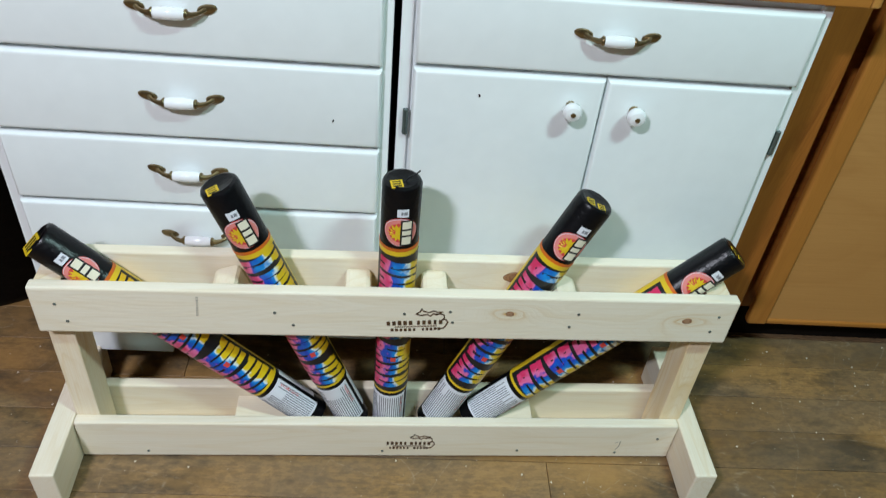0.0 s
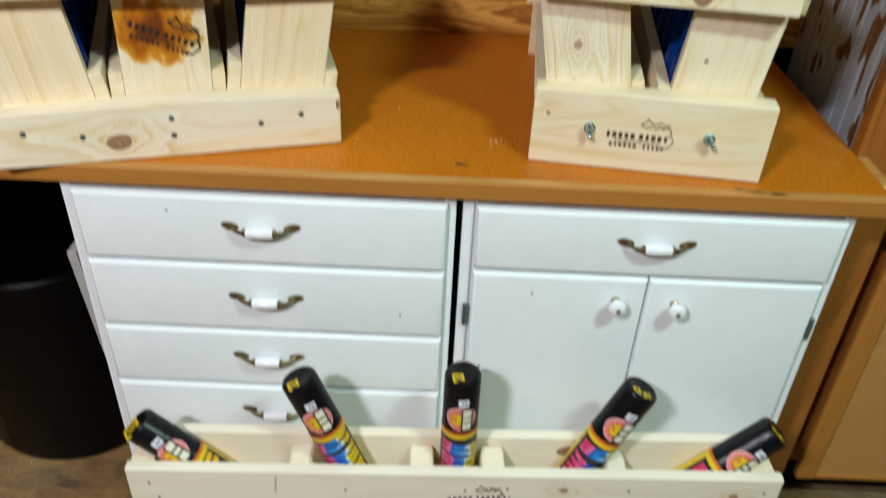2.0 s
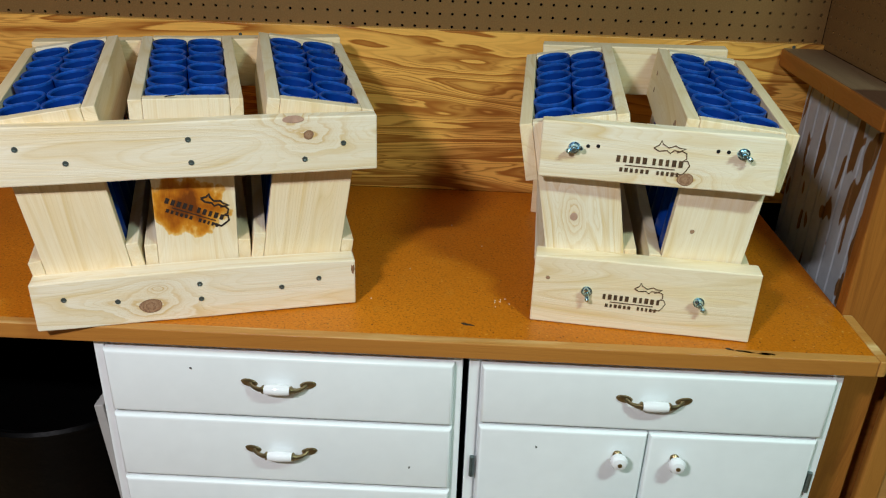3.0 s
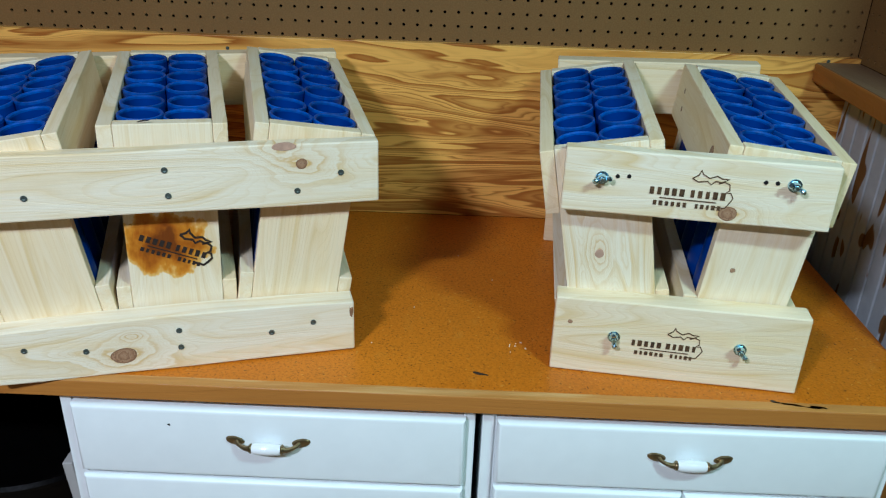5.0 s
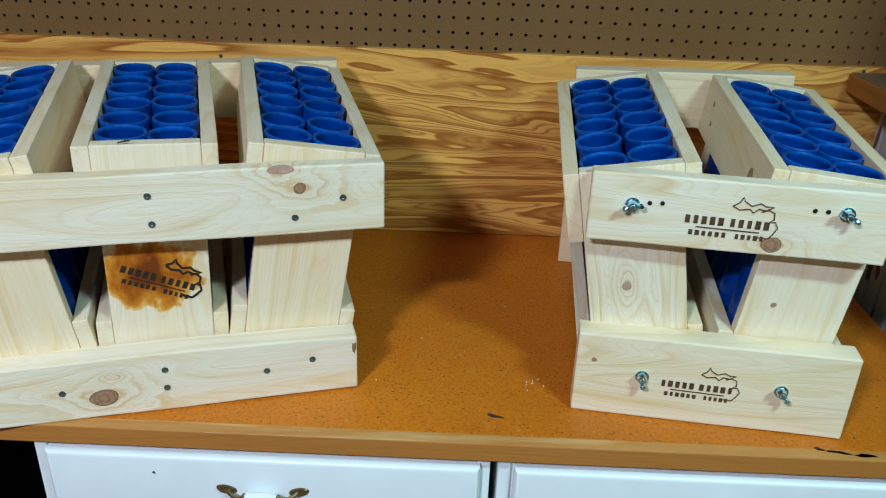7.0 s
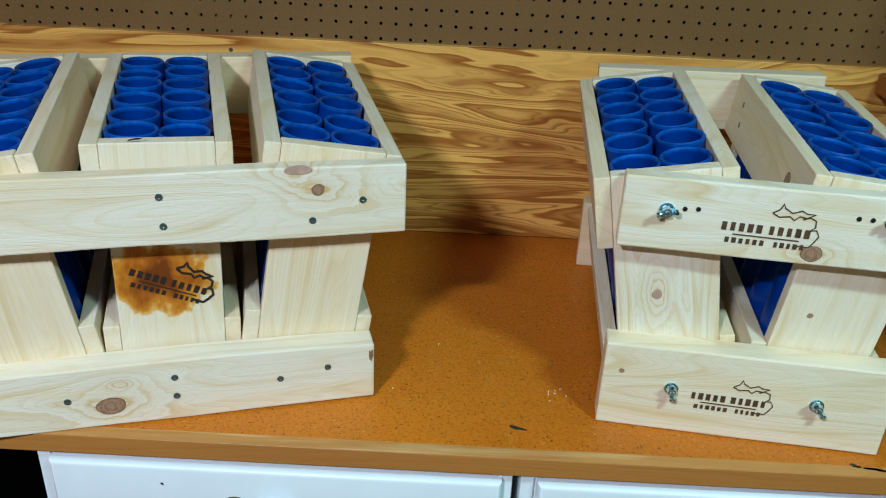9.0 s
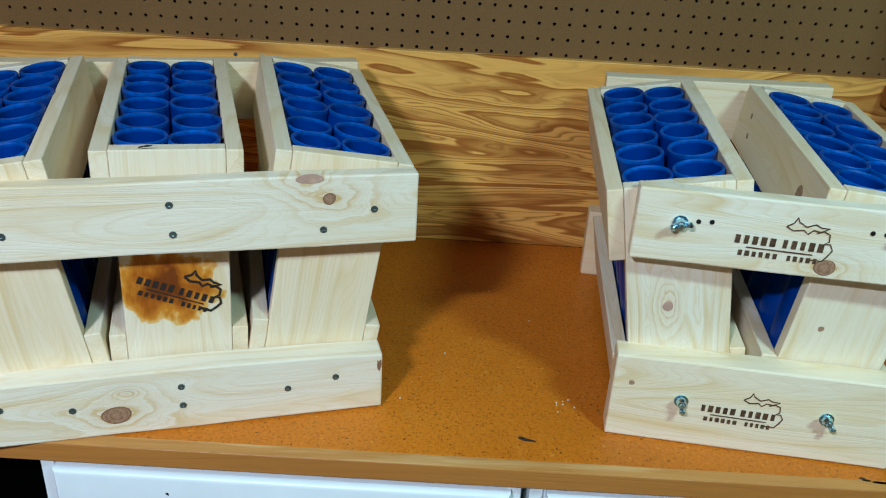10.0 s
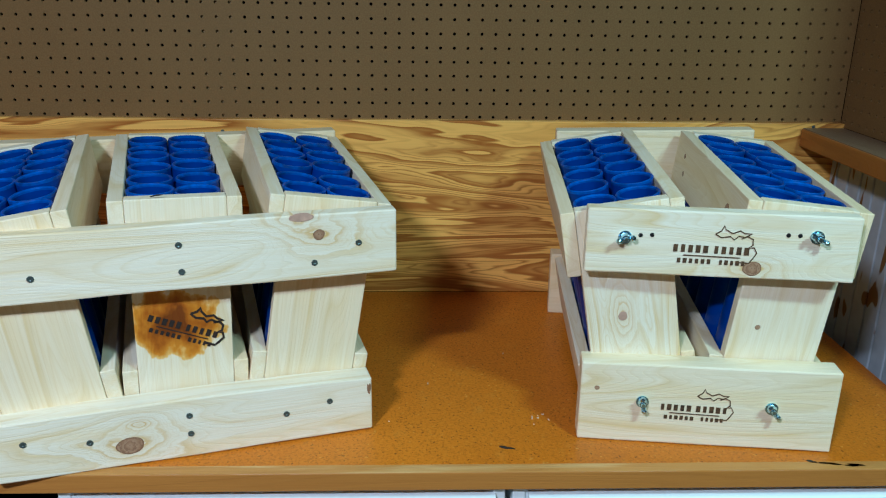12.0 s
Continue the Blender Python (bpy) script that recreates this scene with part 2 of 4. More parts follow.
# Near-black base puts the shade under and behind the bench into the colour.
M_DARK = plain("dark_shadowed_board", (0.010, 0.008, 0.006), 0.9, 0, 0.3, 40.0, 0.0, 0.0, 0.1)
# Unseen walls and ceiling are toned dark to weaken light bounced into shadows.
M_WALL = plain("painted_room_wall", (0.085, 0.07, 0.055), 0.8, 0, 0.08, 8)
M_CEIL = plain("ceiling_paint", (0.25, 0.24, 0.22), 0.8, 0, 0.05, 8)
M_BURN = plain("burned_wood", (0.022, 0.011, 0.006), 0.8, 0, 0.7, 420)
M_SCORCH = plain("lightly_burned_wood", (0.090, 0.045, 0.016), 0.8, 0, 0.9, 500)
M_YELLOW = plain("yellow_paper", (0.72, 0.50, 0.012), 0.4, 0, 0.06)
M_PAPER = plain("white_label_paper", (0.74, 0.76, 0.82), 0.45, 0, 0.04)
M_ORANGE = plain("orange_print", (0.58, 0.13, 0.008), 0.4, 0, 0.2)
M_BURST = plain("cream_print", (0.80, 0.76, 0.60), 0.4, 0, 0.06)
M_RED = plain("red_ink", (0.62, 0.06, 0.05), 0.4, 0, 0.1)
M_PINKRED = plain("pink_badge_ink", (0.74, 0.24, 0.22), 0.4, 0, 0.1)
M_INK = plain("black_ink", (0.01, 0.01, 0.012), 0.4, 0, 0.2)
M_GREYINK = plain("grey_print", (0.22, 0.23, 0.26), 0.5, 0, 0.1)
M_STAMP = plain("pale_ink_stamp", (0.36, 0.33, 0.28), 0.7, 0, 0.2)
M_DUST = plain("pale_sawdust", (0.72, 0.64, 0.5), 0.9, 0, 0.2)
M_GREASE = plain("dark_smear", (0.03, 0.02, 0.015), 0.6, 0, 0.4)
M_HOLEWOOD = plain("furring_wood", (0.30, 0.19, 0.08), 0.8, 0, 0.15)


def pegboard_mat():
    m, nt, b = mat("brown_pegboard", 0.55)
    n = noise_node(nt, coords(nt, (350, 350, 350)), 1.0, 3.0)
    big = noise_node(nt, coords(nt, (2.5, 2.5, 1.2)), 1.0, 4.0)
    col = mix(nt, ramp(nt, big, [(0.3, (0, 0, 0)), (0.7, (1, 1, 1))]), (0.176, 0.092, 0.029), (0.222, 0.120, 0.040))
    col = mix(nt, ramp(nt, n, [(0.4, (0, 0, 0)), (0.8, (0.5, 0.5, 0.5))]), col, (0.285, 0.170, 0.062))
    nt.links.new(col, b.inputs["Base Color"])
    b.inputs["Specular IOR Level"].default_value = 0.2
    return m


M_PEG = pegboard_mat()


def knot_mat():
    m, nt, b = mat("wood_knot", 0.5)
    tc = node(nt, "ShaderNodeTexCoord")
    ln = node(nt, "ShaderNodeVectorMath", operation="LENGTH")
    nt.links.new(tc.outputs["Object"], ln.inputs[0])
    wob = noise_node(nt, coords(nt, (220, 220, 220)), 1.0, 2.0)
    d = math_node(nt, "ADD", math_node(nt, "MULTIPLY", ln.outputs["Value"], 170.0), math_node(nt, "MULTIPLY", wob, 1.6))
    rings = ramp(nt, math_node(nt, "FRACT", d), [(0.0, (0.40, 0.245, 0.145)), (0.6, (0.33, 0.185, 0.10)), (1.0, (0.22, 0.11, 0.06))])
    crack = noise_node(nt, coords(nt, (420, 420, 420)), 1.0, 2.0)
    col = mix(nt, ramp(nt, crack, [(0.64, (0, 0, 0)), (0.70, (0.8, 0.8, 0.8))]), rings, (0.12, 0.06, 0.035))
    nt.links.new(col, b.inputs["Base Color"])
    return m


M_KNOT = knot_mat()
M_RIM = plain("dark_knot_rim", (0.27, 0.14, 0.07), 0.6, 0, 0.3, 200)
M_PINKKNOT = plain("pinkish_knot", (0.52, 0.33, 0.24), 0.5, 0, 0.25, 120)


def floor_mat():
    m, nt, b = mat("worn_brown_floorboards", 0.42)
    fib = noise_node(nt, coords(nt, (10, 260, 30), 11), 1.0, 4.0, 0.65)
    big = noise_node(nt, coords(nt, (3, 7, 5), 3), 1.0, 9.0, 0.70)
    blk = noise_node(nt, coords(nt, (3.5, 8, 5), 7), 1.0, 9.0, 0.74)
    mott = noise_node(nt, coords(nt, (60, 110, 60), 5), 1.0, 5.0, 0.7)
    oi = node(nt, "ShaderNodeObjectInfo")
    col = mix(nt, oi.outputs["Random"], (0.215, 0.126, 0.046), (0.40, 0.236, 0.084))
    col = mix(nt, ramp(nt, fib, [(0.45, (0, 0, 0)), (0.75, (0.5, 0.5, 0.5))]), col, (0.12, 0.062, 0.026))
    col = mix(nt, ramp(nt, big, [(0.42, (0, 0, 0)), (0.62, (0.85, 0.85, 0.85))]), col, (0.30, 0.19, 0.085))
    col = mix(nt, ramp(nt, mott, [(0.42, (0.5, 0.5, 0.5)), (0.56, (0, 0, 0))]), col, (0.13, 0.078, 0.040))
    col = mix(nt, ramp(nt, blk, [(0.51, (0, 0, 0)), (0.64, (0.85, 0.85, 0.85))]), col, (0.055, 0.042, 0.026))
    geo = node(nt, "ShaderNodeNewGeometry")
    mp = node(nt, "ShaderNodeMapping")
    mp.inputs["Scale"].default_value = (2.2, 4.5, 1)
    nt.links.new(geo.outputs["Position"], mp.inputs["Vector"])
    wide = noise_node(nt, mp.outputs[0], 1.0, 7.0, 0.62)
    col = mix(nt, ramp(nt, wide, [(0.46, (0, 0, 0)), (0.62, (0.55, 0.55, 0.55))]), col, (0.125, 0.100, 0.072))
    col = mix(nt, ramp(nt, wide, [(0.36, (0.65, 0.65, 0.65)), (0.48, (0, 0, 0))]), col, (0.40, 0.225, 0.072))
    # pale scratches
    for turn, sc in ((0.95, (2.0, 9.0, 1)), (-0.4, (2.6, 7.0, 1))):
        mp = node(nt, "ShaderNodeMapping", vector_type="TEXTURE")
        mp.inputs["Rotation"].default_value = (0, 0, turn)
        mp.inputs["Scale"].default_value = tuple(1 / k for k in sc)
        geo = node(nt, "ShaderNodeNewGeometry")
        nt.links.new(geo.outputs["Position"], mp.inputs["Vector"])
        n = noise_node(nt, mp.outputs[0], 1.0, 0.0)
        line = math_node(nt, "ABSOLUTE", math_node(nt, "SUBTRACT", n, 0.56))
        k = math_node(nt, "MULTIPLY", ramp(nt, line, [(0.0, (0.35, 0.35, 0.35)), (0.004, (0, 0, 0))]), ramp(nt, mott, [(0.45, (0, 0, 0)), (0.6, (1, 1, 1))]))
        col = mix(nt, k, col, (0.42, 0.36, 0.27))
    nt.links.new(col, b.inputs["Base Color"])
    nt.links.new(ramp(nt, big, [(0.35, (0.34, 0.34, 0.34)), (0.7, (0.62, 0.62, 0.62))]), b.inputs["Roughness"])
    bump(nt, b, math_node(nt, "ADD", fib, mott), 0.3, 0.0014)
    return m


M_FLOOR = floor_mat()


def bead_mat():
    """White paint on beaded boards with brown patches where it has come off."""
    m, nt, b = mat("peeling_white_beadboard", 0.5)
    n = noise_node(nt, coords(nt, (9, 30, 9)), 1.0, 1.0, 0.5, 0.3)
    fine = noise_node(nt, coords(nt, (60, 60, 60)), 1.0, 3.0)
    f = math_node(nt, "ADD", n, math_node(nt, "MULTIPLY", fine, 0.05))
    k = ramp(nt, f, [(0.635, (0, 0, 0)), (0.655, (1, 1, 1))])
    # The white is lowered to grey for the shade this wall stands in.
    col = mix(nt, k, mix(nt, fine, (0.38, 0.40, 0.43), (0.50, 0.52, 0.55)), (0.17, 0.075, 0.02))
    nt.links.new(col, b.inputs["Base Color"])
    return m


M_BEAD = bead_mat()


def letter_mat():
    """Print that runs from pink over blue and white to yellow across the tube."""
    m, nt, b = mat("bright_gradient_print", 0.32)
    tc = node(nt, "ShaderNodeTexCoord")
    sp = node(nt, "ShaderNodeSeparateXYZ")
    nt.links.new(tc.outputs["Object"], sp.inputs[0])
    wob = noise_node(nt, coords(nt, (60, 60, 45)), 1.0, 2.0)
    f = math_node(nt, "ADD", math_node(nt, "MULTIPLY", sp.outputs["X"], 17.0), math_node(nt, "MULTIPLY", wob, 0.7))
    f = math_node(nt, "ADD", f, 0.12)
    col = ramp(nt, f, [(0.05, (0.62, 0.03, 0.12)), (0.24, (0.70, 0.16, 0.36)), (0.31, (0.01, 0.05, 0.46)), (0.56, (0.01, 0.26, 0.70)), (0.63, (0.70, 0.80, 0.82)), (0.71, (0.74, 0.55, 0.008)), (0.98, (0.70, 0.42, 0.006))])
    nt.links.new(col, b.inputs["Base Color"])
    return m


M_LETTER = letter_mat()

# ---- building helpers ----


def mesh_of(name, bm, material, smooth=False):
    me = bpy.data.meshes.new(name)
    bmesh.ops.recalc_face_normals(bm, faces=bm.faces)
    bm.to_mesh(me)
    bm.free()
    me.materials.append(material)
    if smooth:
        for p in me.polygons:
            p.use_smooth = True
        me.set_sharp_from_angle(angle=radians(35))
    return me


def part(name, bm, material, parent=None, label="", m=None, smooth=False):
    ob = new(name, mesh_of(name, bm, material, smooth))
    if parent:
        ob.parent = parent
    if m is not None:
        ob.matrix_basis = m
    if label:
        tagged(ob, label)
    return ob


def again(ob, m, parent=None):
    """Another object on the same mesh."""
    o = new(ob.name.split(".")[0], ob.data)
    o.parent = parent or ob.parent
    o.matrix_basis = m
    if "label" in ob:
        o["label"] = ob["label"]
    return o


def empty(name, m, label, category, group=""):
    e = new(name)
    e.matrix_basis = m
    return tagged(e, label, category, group)


def box(sx, sy, sz, bevel=0.0, seg=2, at=(0, 0, 0)):
    bm = bmesh.new()
    bmesh.ops.create_cube(bm, size=1.0)
    bmesh.ops.scale(bm, vec=(sx, sy, sz), verts=bm.verts)
    if bevel:
        bmesh.ops.bevel(bm, geom=list(bm.edges), offset=bevel, segments=seg, profile=0.5, affect="EDGES")
    bmesh.ops.translate(bm, vec=at, verts=bm.verts)
    return bm


def span(x0, x1, y0, y1, z0, z1, bevel=0.0, seg=2):
    return box(x1 - x0, y1 - y0, z1 - z0, bevel, seg, ((x0 + x1) / 2, (y0 + y1) / 2, (z0 + z1) / 2))


def lathe(profile, n=32, closed=False):
    """Turn a profile of (radius, height) about z."""
    bm = bmesh.new()
    rings = []
    for r, z in profile:
        if r < 1e-6:
            rings.append([bm.verts.new((0, 0, z))])
        else:
            rings.append([bm.verts.new((r * math.cos(2 * math.pi * i / n), r * math.sin(2 * math.pi * i / n), z)) for i in range(n)])
    pairs = list(zip(rings, rings[1:])) + ([(rings[-1], rings[0])] if closed else [])
    for a, b in pairs:
        for i in range(n):
            j = (i + 1) % n
            q = [a[i % len(a)], a[j % len(a)], b[j % len(b)], b[i % len(b)]]
            q = list(dict.fromkeys(q))
            if len(q) > 2:
                bm.faces.new(q)
    return bm


def pipe(points, radii, n=10):
    """A round bar along points, with a radius at each."""
    bm = bmesh.new()
    pts = [Vector(p) for p in points]
    rings = []
    for i, p in enumerate(pts):
        d = (pts[min(i + 1, len(pts) - 1)] - pts[max(i - 1, 0)]).normalized()
        u = d.orthogonal().normalized()
        if abs(d.z) < 0.9:
            u = d.cross(Vector((0, 0, 1))).normalized()
        w = d.cross(u)
        rings.append([bm.verts.new(p + radii[i] * (math.cos(a) * u + math.sin(a) * w)) for a in [2 * math.pi * k / n for k in range(n)]])
    for a, b in zip(rings, rings[1:]):
        for k in range(n):
            bm.faces.new((a[k], a[(k + 1) % n], b[(k + 1) % n], b[k]))
    bm.faces.new(rings[0][::-1])
    bm.faces.new(rings[-1])
    return bm


def blob(rx, rz, n=18, wob=0.12, seed=0, thick=0.0008):
    """A thin irregular patch in the x-z plane that faces -y."""
    bm = bmesh.new()
    rnd = random.Random(seed)
    ph = [rnd.uniform(0, 6.28) for _ in range(3)]
    front, rear = [], []
    for i in range(n):
        a = 2 * math.pi * i / n
        k = 1 + wob * (math.sin(2 * a + ph[0]) + 0.6 * math.sin(3 * a + ph[1]) + 0.4 * math.sin(5 * a + ph[2]))
        front.append(bm.verts.new((rx * k * math.cos(a), -thick, rz * k * math.sin(a))))
        rear.append(bm.verts.new((rx * k * math.cos(a), 0, rz * k * math.sin(a))))
    bm.faces.new(front)
    for i in range(n):
        j = (i + 1) % n
        bm.faces.new((front[i], rear[i], rear[j], front[j]))
    return bm


def strokes(lines, width, thick=0.0008):
    """Thin raised ribbons along polylines of (x, z), facing -y, their corners mitred."""
    bm = bmesh.new()
    for line in lines:
        pts = [Vector(p) for p in line]
        rows = []
        for i, p in enumerate(pts):
            d = (pts[min(i + 1, len(pts) - 1)] - pts[max(i - 1, 0)]).normalized()
            nx, nz = -d.y * width / 2, d.x * width / 2
            rows.append([bm.verts.new(q) for q in ((p.x + nx, -thick, p.y + nz), (p.x - nx, -thick, p.y - nz), (p.x + nx, 0, p.y + nz), (p.x - nx, 0, p.y - nz))])
        for a, c in zip(rows, rows[1:]):
            for k, l in ((0, 1), (2, 0), (1, 3)):
                bm.faces.new((a[k], a[l], c[l], c[k]))
    return bm


def bars(rects, thick=0.0008):
    """Thin raised rectangles (x0, x1, z0, z1), facing -y."""
    bm = bmesh.new()
    for x0, x1, z0, z1 in rects:
        f = [bm.verts.new(p) for p in ((x0, -thick, z0), (x1, -thick, z0), (x1, -thick, z1), (x0, -thick, z1))]
        r = [bm.verts.new((v.co.x, 0, v.co.z)) for v in f]
        bm.faces.new(f)
        for i in range(4):
            bm.faces.new((f[i], r[i], r[(i + 1) % 4], f[(i + 1) % 4]))
    return bm


def board(name, length, height, thick, m, parent, material=None, bevel=0.0014, label="", axis="x", wane=0.0, seed=0):
    """A sawn board, its grain along local x, length x height (local y) x thickness (local z); m places its middle."""
    bm = box(length, height, thick)
    if wane:
        bmesh.ops.subdivide_edges(bm, edges=[e for e in bm.edges if abs(e.verts[0].co.x - e.verts[1].co.x) > length / 2], cuts=24)
        for v in bm.verts:
            v.co.y += wane * (noise.noise((v.co.x * 6 + seed * 7.3, 2.2 if v.co.y > 0 else 9.1, 0.5)) - (0.2 if v.co.y > 0 else -0.2))
    edges = [e for e in bm.edges if len(e.link_faces) == 2 and e.calc_face_angle(0) > 0.8]
    bmesh.ops.bevel(bm, geom=edges, offset=bevel, segments=2, profile=0.5, affect="EDGES")
    return part(name, bm, material or M_PINE, parent, label, m, smooth=False)


def rail(name, u0, u1, v0, v1, z0, z1, parent, **kw):
    """A board on edge that runs along the local x of its parent."""
    m = pose((u0 + u1) / 2, (v0 + v1) / 2, (z0 + z1) / 2, 90, 0, 0)
    return board(name, u1 - u0, z1 - z0, v1 - v0, m, parent, **kw)


def screw(parent, u, z, v=0.0, r=0.0040):
    s = part("screw", lathe([(0, 0.0006), (r * 0.3, 0.0006), (r * 0.45, 0.0010), (r, 0.0010), (r, -0.004)], 12), M_SCREW, parent, "", pose(u, v, z, 90, 0, 0), smooth=False)
    return s


def knot(parent, u, z, v=0.0, rx=0.013, rz=0.011, seed=1, material=None, m=Matrix()):
    part("knot_rim", blob(rx * 1.05, rz * 1.06, 20, 0.05, seed, 0.0004), M_RIM if material is None else material, parent, "", m @ pose(u, v, z))
    part("knot", blob(rx * 0.95, rz * 0.94, 20, 0.05, seed, 0.0007), material or M_KNOT, parent, "", m @ pose(u, v, z))


MAP_UPPER = [(-0.50, 0.10), (-0.36, 0.20), (-0.30, 0.34), (-0.26, 0.24), (-0.08, 0.14), (0.10, 0.22), (0.22, 0.16), (0.40, 0.16), (0.24, 0.06), (0.08, 0.08), (-0.02, -0.02), (-0.12, 0.06), (-0.34, 0.02), (-0.50, 0.10)]
MAP_LOWER = [(0.16, 0.02), (0.30, 0.08), (0.44, 0.02), (0.46, -0.14), (0.36, -0.22), (0.50, -0.20), (0.58, -0.34), (0.50, -0.50), (0.42, -0.62), (0.10, -0.62)]


def brand(parent, u, z, v, width, turn=0.0, heavy=1.0, pre=Matrix()):
    """A burned-in mark: an outline and two rows of plain bars."""
    s = width
    ink = M_BURN if heavy > 2 else M_SCORCH
    rnd = random.Random(int(u * 1000) + 5)
    m = pre @ pose(u, v, z) @ pose(0, 0, 0, 0, turn, 0)
    ox = 0.20 * s
    for shape in (MAP_UPPER, MAP_LOWER):
        line = [(ox + x * 0.52 * s, 0.065 * s + y * 0.52 * s) for x, y in shape]
        part("burned_outline", strokes([line], 0.015 * s * heavy, 0.0009), ink, parent, "", m)
    for n, x0, x1, z0, z1 in ((5, -0.60, -0.11, -0.150, -0.045), (5, -0.07, 0.42, -0.150, -0.045), (6, -0.53, -0.06, -0.30, -0.235), (5, 0.02, 0.38, -0.30, -0.235)):
        step = (x1 - x0) / n
        for i in range(n):
            w = s * step * rnd.uniform(0.46, 0.66)
            part("burned_bar", bars([(-w / 2, w / 2, 0, s * (z1 - z0) * rnd.uniform(0.92, 1.0))], 0.0008), ink, parent, "", m @ pose(s * (x0 + step * (i + 0.5)), 0, s * z0))
    part("burned_line", bars([(s * -0.44, s * 0.3, s * -0.200, s * -0.187)], 0.0009), ink, parent, "", m)


# ---- the room ----
def structure(name, bm, material, label, category):
    return tagged(part(name, bm, material), label, category, "", "structure")


# Ceiling and outer walls are unseen, added to close the room and limit bounce.
structure("ceiling", span(-2.6, 2.6, -2.6, 1.8, 2.46, 2.56), M_CEIL, "plain unseen workshop ceiling, dimmed to cut bounced light", "ceiling")
structure("wall_left", span(-2.7, -2.6, -2.6, 1.8, 0, 2.46), M_WALL, "plain unseen wall beside the workbench, dimmed to cut bounced light", "wall")
structure("wall_right", span(2.6, 2.7, -2.6, 1.8, 0, 2.46), M_WALL, "plain unseen wall, dimmed to cut bounced light", "wall")
structure("wall_south", span(-2.7, 2.7, -2.7, -2.6, 0, 2.46), M_WALL, "plain unseen wall behind the viewer, dimmed to cut bounced light", "wall")
structure("wall_north", span(-2.6, 2.6, 1.70, 1.80, 0, 2.46), M_DARK, "wall behind the pegboard and the bench, near black as shade", "wall")

# Housings are unseen; the pair at y 0.40 only covers the added fill.
for x, y in ((-0.92, -0.70), (0.85, -0.05), (-0.69, 0.40), (-0.11, 0.40)):
    lamp = empty("ceiling_lamp", pose(x, y, 2.46), "short white fluorescent fixture, unseen, set above an assumed lamp", "ceiling lamp", "ceiling lamps")
    part("housing", span(-0.29, 0.29, -0.10, 0.10, -0.05, 0, 0.006), M_WHITE, lamp)


def pegboard(nx, nz, pitch=0.02535, r=0.0030, depth=0.005):
    """A sheet with round holes right through it, in x and z, its face at y = 0."""
    bm = bmesh.new()
    grid = {}

    def at(x, y, z):
        k = (round(x * 1e5), round(y * 1e5), round(z * 1e5))
        if k not in grid:
            grid[k] = bm.verts.new((x, y, z))
        return grid[k]

    h = pitch / 2
    sq = [(-1, -1), (0, -1), (1, -1), (1, 0), (1, 1), (0, 1), (-1, 1), (-1, 0)]
    for i in range(nx):
        for j in range(nz):
            cx, cz = (i + 0.5) * pitch, (j + 0.5) * pitch
            out = [at(cx + h * a, 0, cz + h * b) for a, b in sq]
            ang = [math.atan2(b, a) for a, b in sq]
            inn = [bm.verts.new((cx + r * math.cos(a), 0, cz + r * math.sin(a))) for a in ang]
            deep = [bm.verts.new((cx + r * math.cos(a), depth, cz + r * math.sin(a))) for a in ang]
            for k in range(8):
                l = (k + 1) % 8
                bm.faces.new((out[k], out[l], inn[l], inn[k]))
                bm.faces.new((inn[k], inn[l], deep[l], deep[k]))
    return bm


PEG_Z = 1.189
pb = structure("pegboard_back", pegboard(96, 26), M_PEG, "brown perforated pegboard fixed above the plywood backsplash", "pegboard")
pb.matrix_basis = pose(-1.7626, 1.63, PEG_Z - 0.0082)
ps = structure("pegboard_side", pegboard(18, 26), M_PEG, "brown perforated pegboard on the side wall of the nook", "pegboard")
ps.matrix_basis = pose(0.6725, 1.63, PEG_Z - 0.0082, 0, 0, -90)
structure("pegboard_top", span(-1.77, 1.4, 1.628, 1.70, PEG_Z - 0.0082 + 26 * 0.02535, 2.46), M_WALL, "plain unseen wall above the pegboard", "wall")
structure("nook_wall_top", span(0.6725, 0.76, 1.165, 1.70, PEG_Z - 0.0082 + 26 * 0.02535, 2.46), M_WALL, "plain unseen wall above the side pegboard", "wall")
structure("furring_strip", span(-0.548, -0.470, 1.6365, 1.66, PEG_Z, 1.85), M_HOLEWOOD, "rough wooden strip behind the pegboard", "furring strip")
structure("furring_strip_corner", span(0.575, 0.671, 1.6365, 1.66, PEG_Z, 1.85), M_HOLEWOOD, "rough wooden strip behind the pegboard corner", "furring strip")
structure("furring_strip_side", span(0.679, 0.70, 1.165, 1.62, PEG_Z, 1.85), M_HOLEWOOD, "rough wooden boards behind the side pegboard", "furring strip")
structure("nook_wall", span(0.70, 0.76, 1.165, 1.70, 0.836, 1.85), M_DARK, "partition wall at the end of the bench, near black as shade", "wall")
structure("backsplash", span(-1.77, 0.672, 1.615, 1.634, 0.845, PEG_Z, 0.001), M_PLY, "varnished plywood backsplash with wild swirling grain", "backsplash")

for x, z in ((-0.508, 1.166), (0.612, 1.1825)):
    tagged(part("nail_head", lathe([(0, 0.0018), (0.0028, 0.0016), (0.0034, 0.0008), (0.0034, -0.006), (0, -0.006)], 12), M_SCREW, None, "", pose(x, 1.615, z, 90, 0, 0)), "small dark steel nail head in the plywood backsplash", "nail", "nails in the backsplash")

# worktop: it ends beside the wall post
top = empty("worktop", pose(0, 0, 0), "worn orange-brown hardboard worktop with wooden front edging", "worktop")
top["kind"] = "structure"


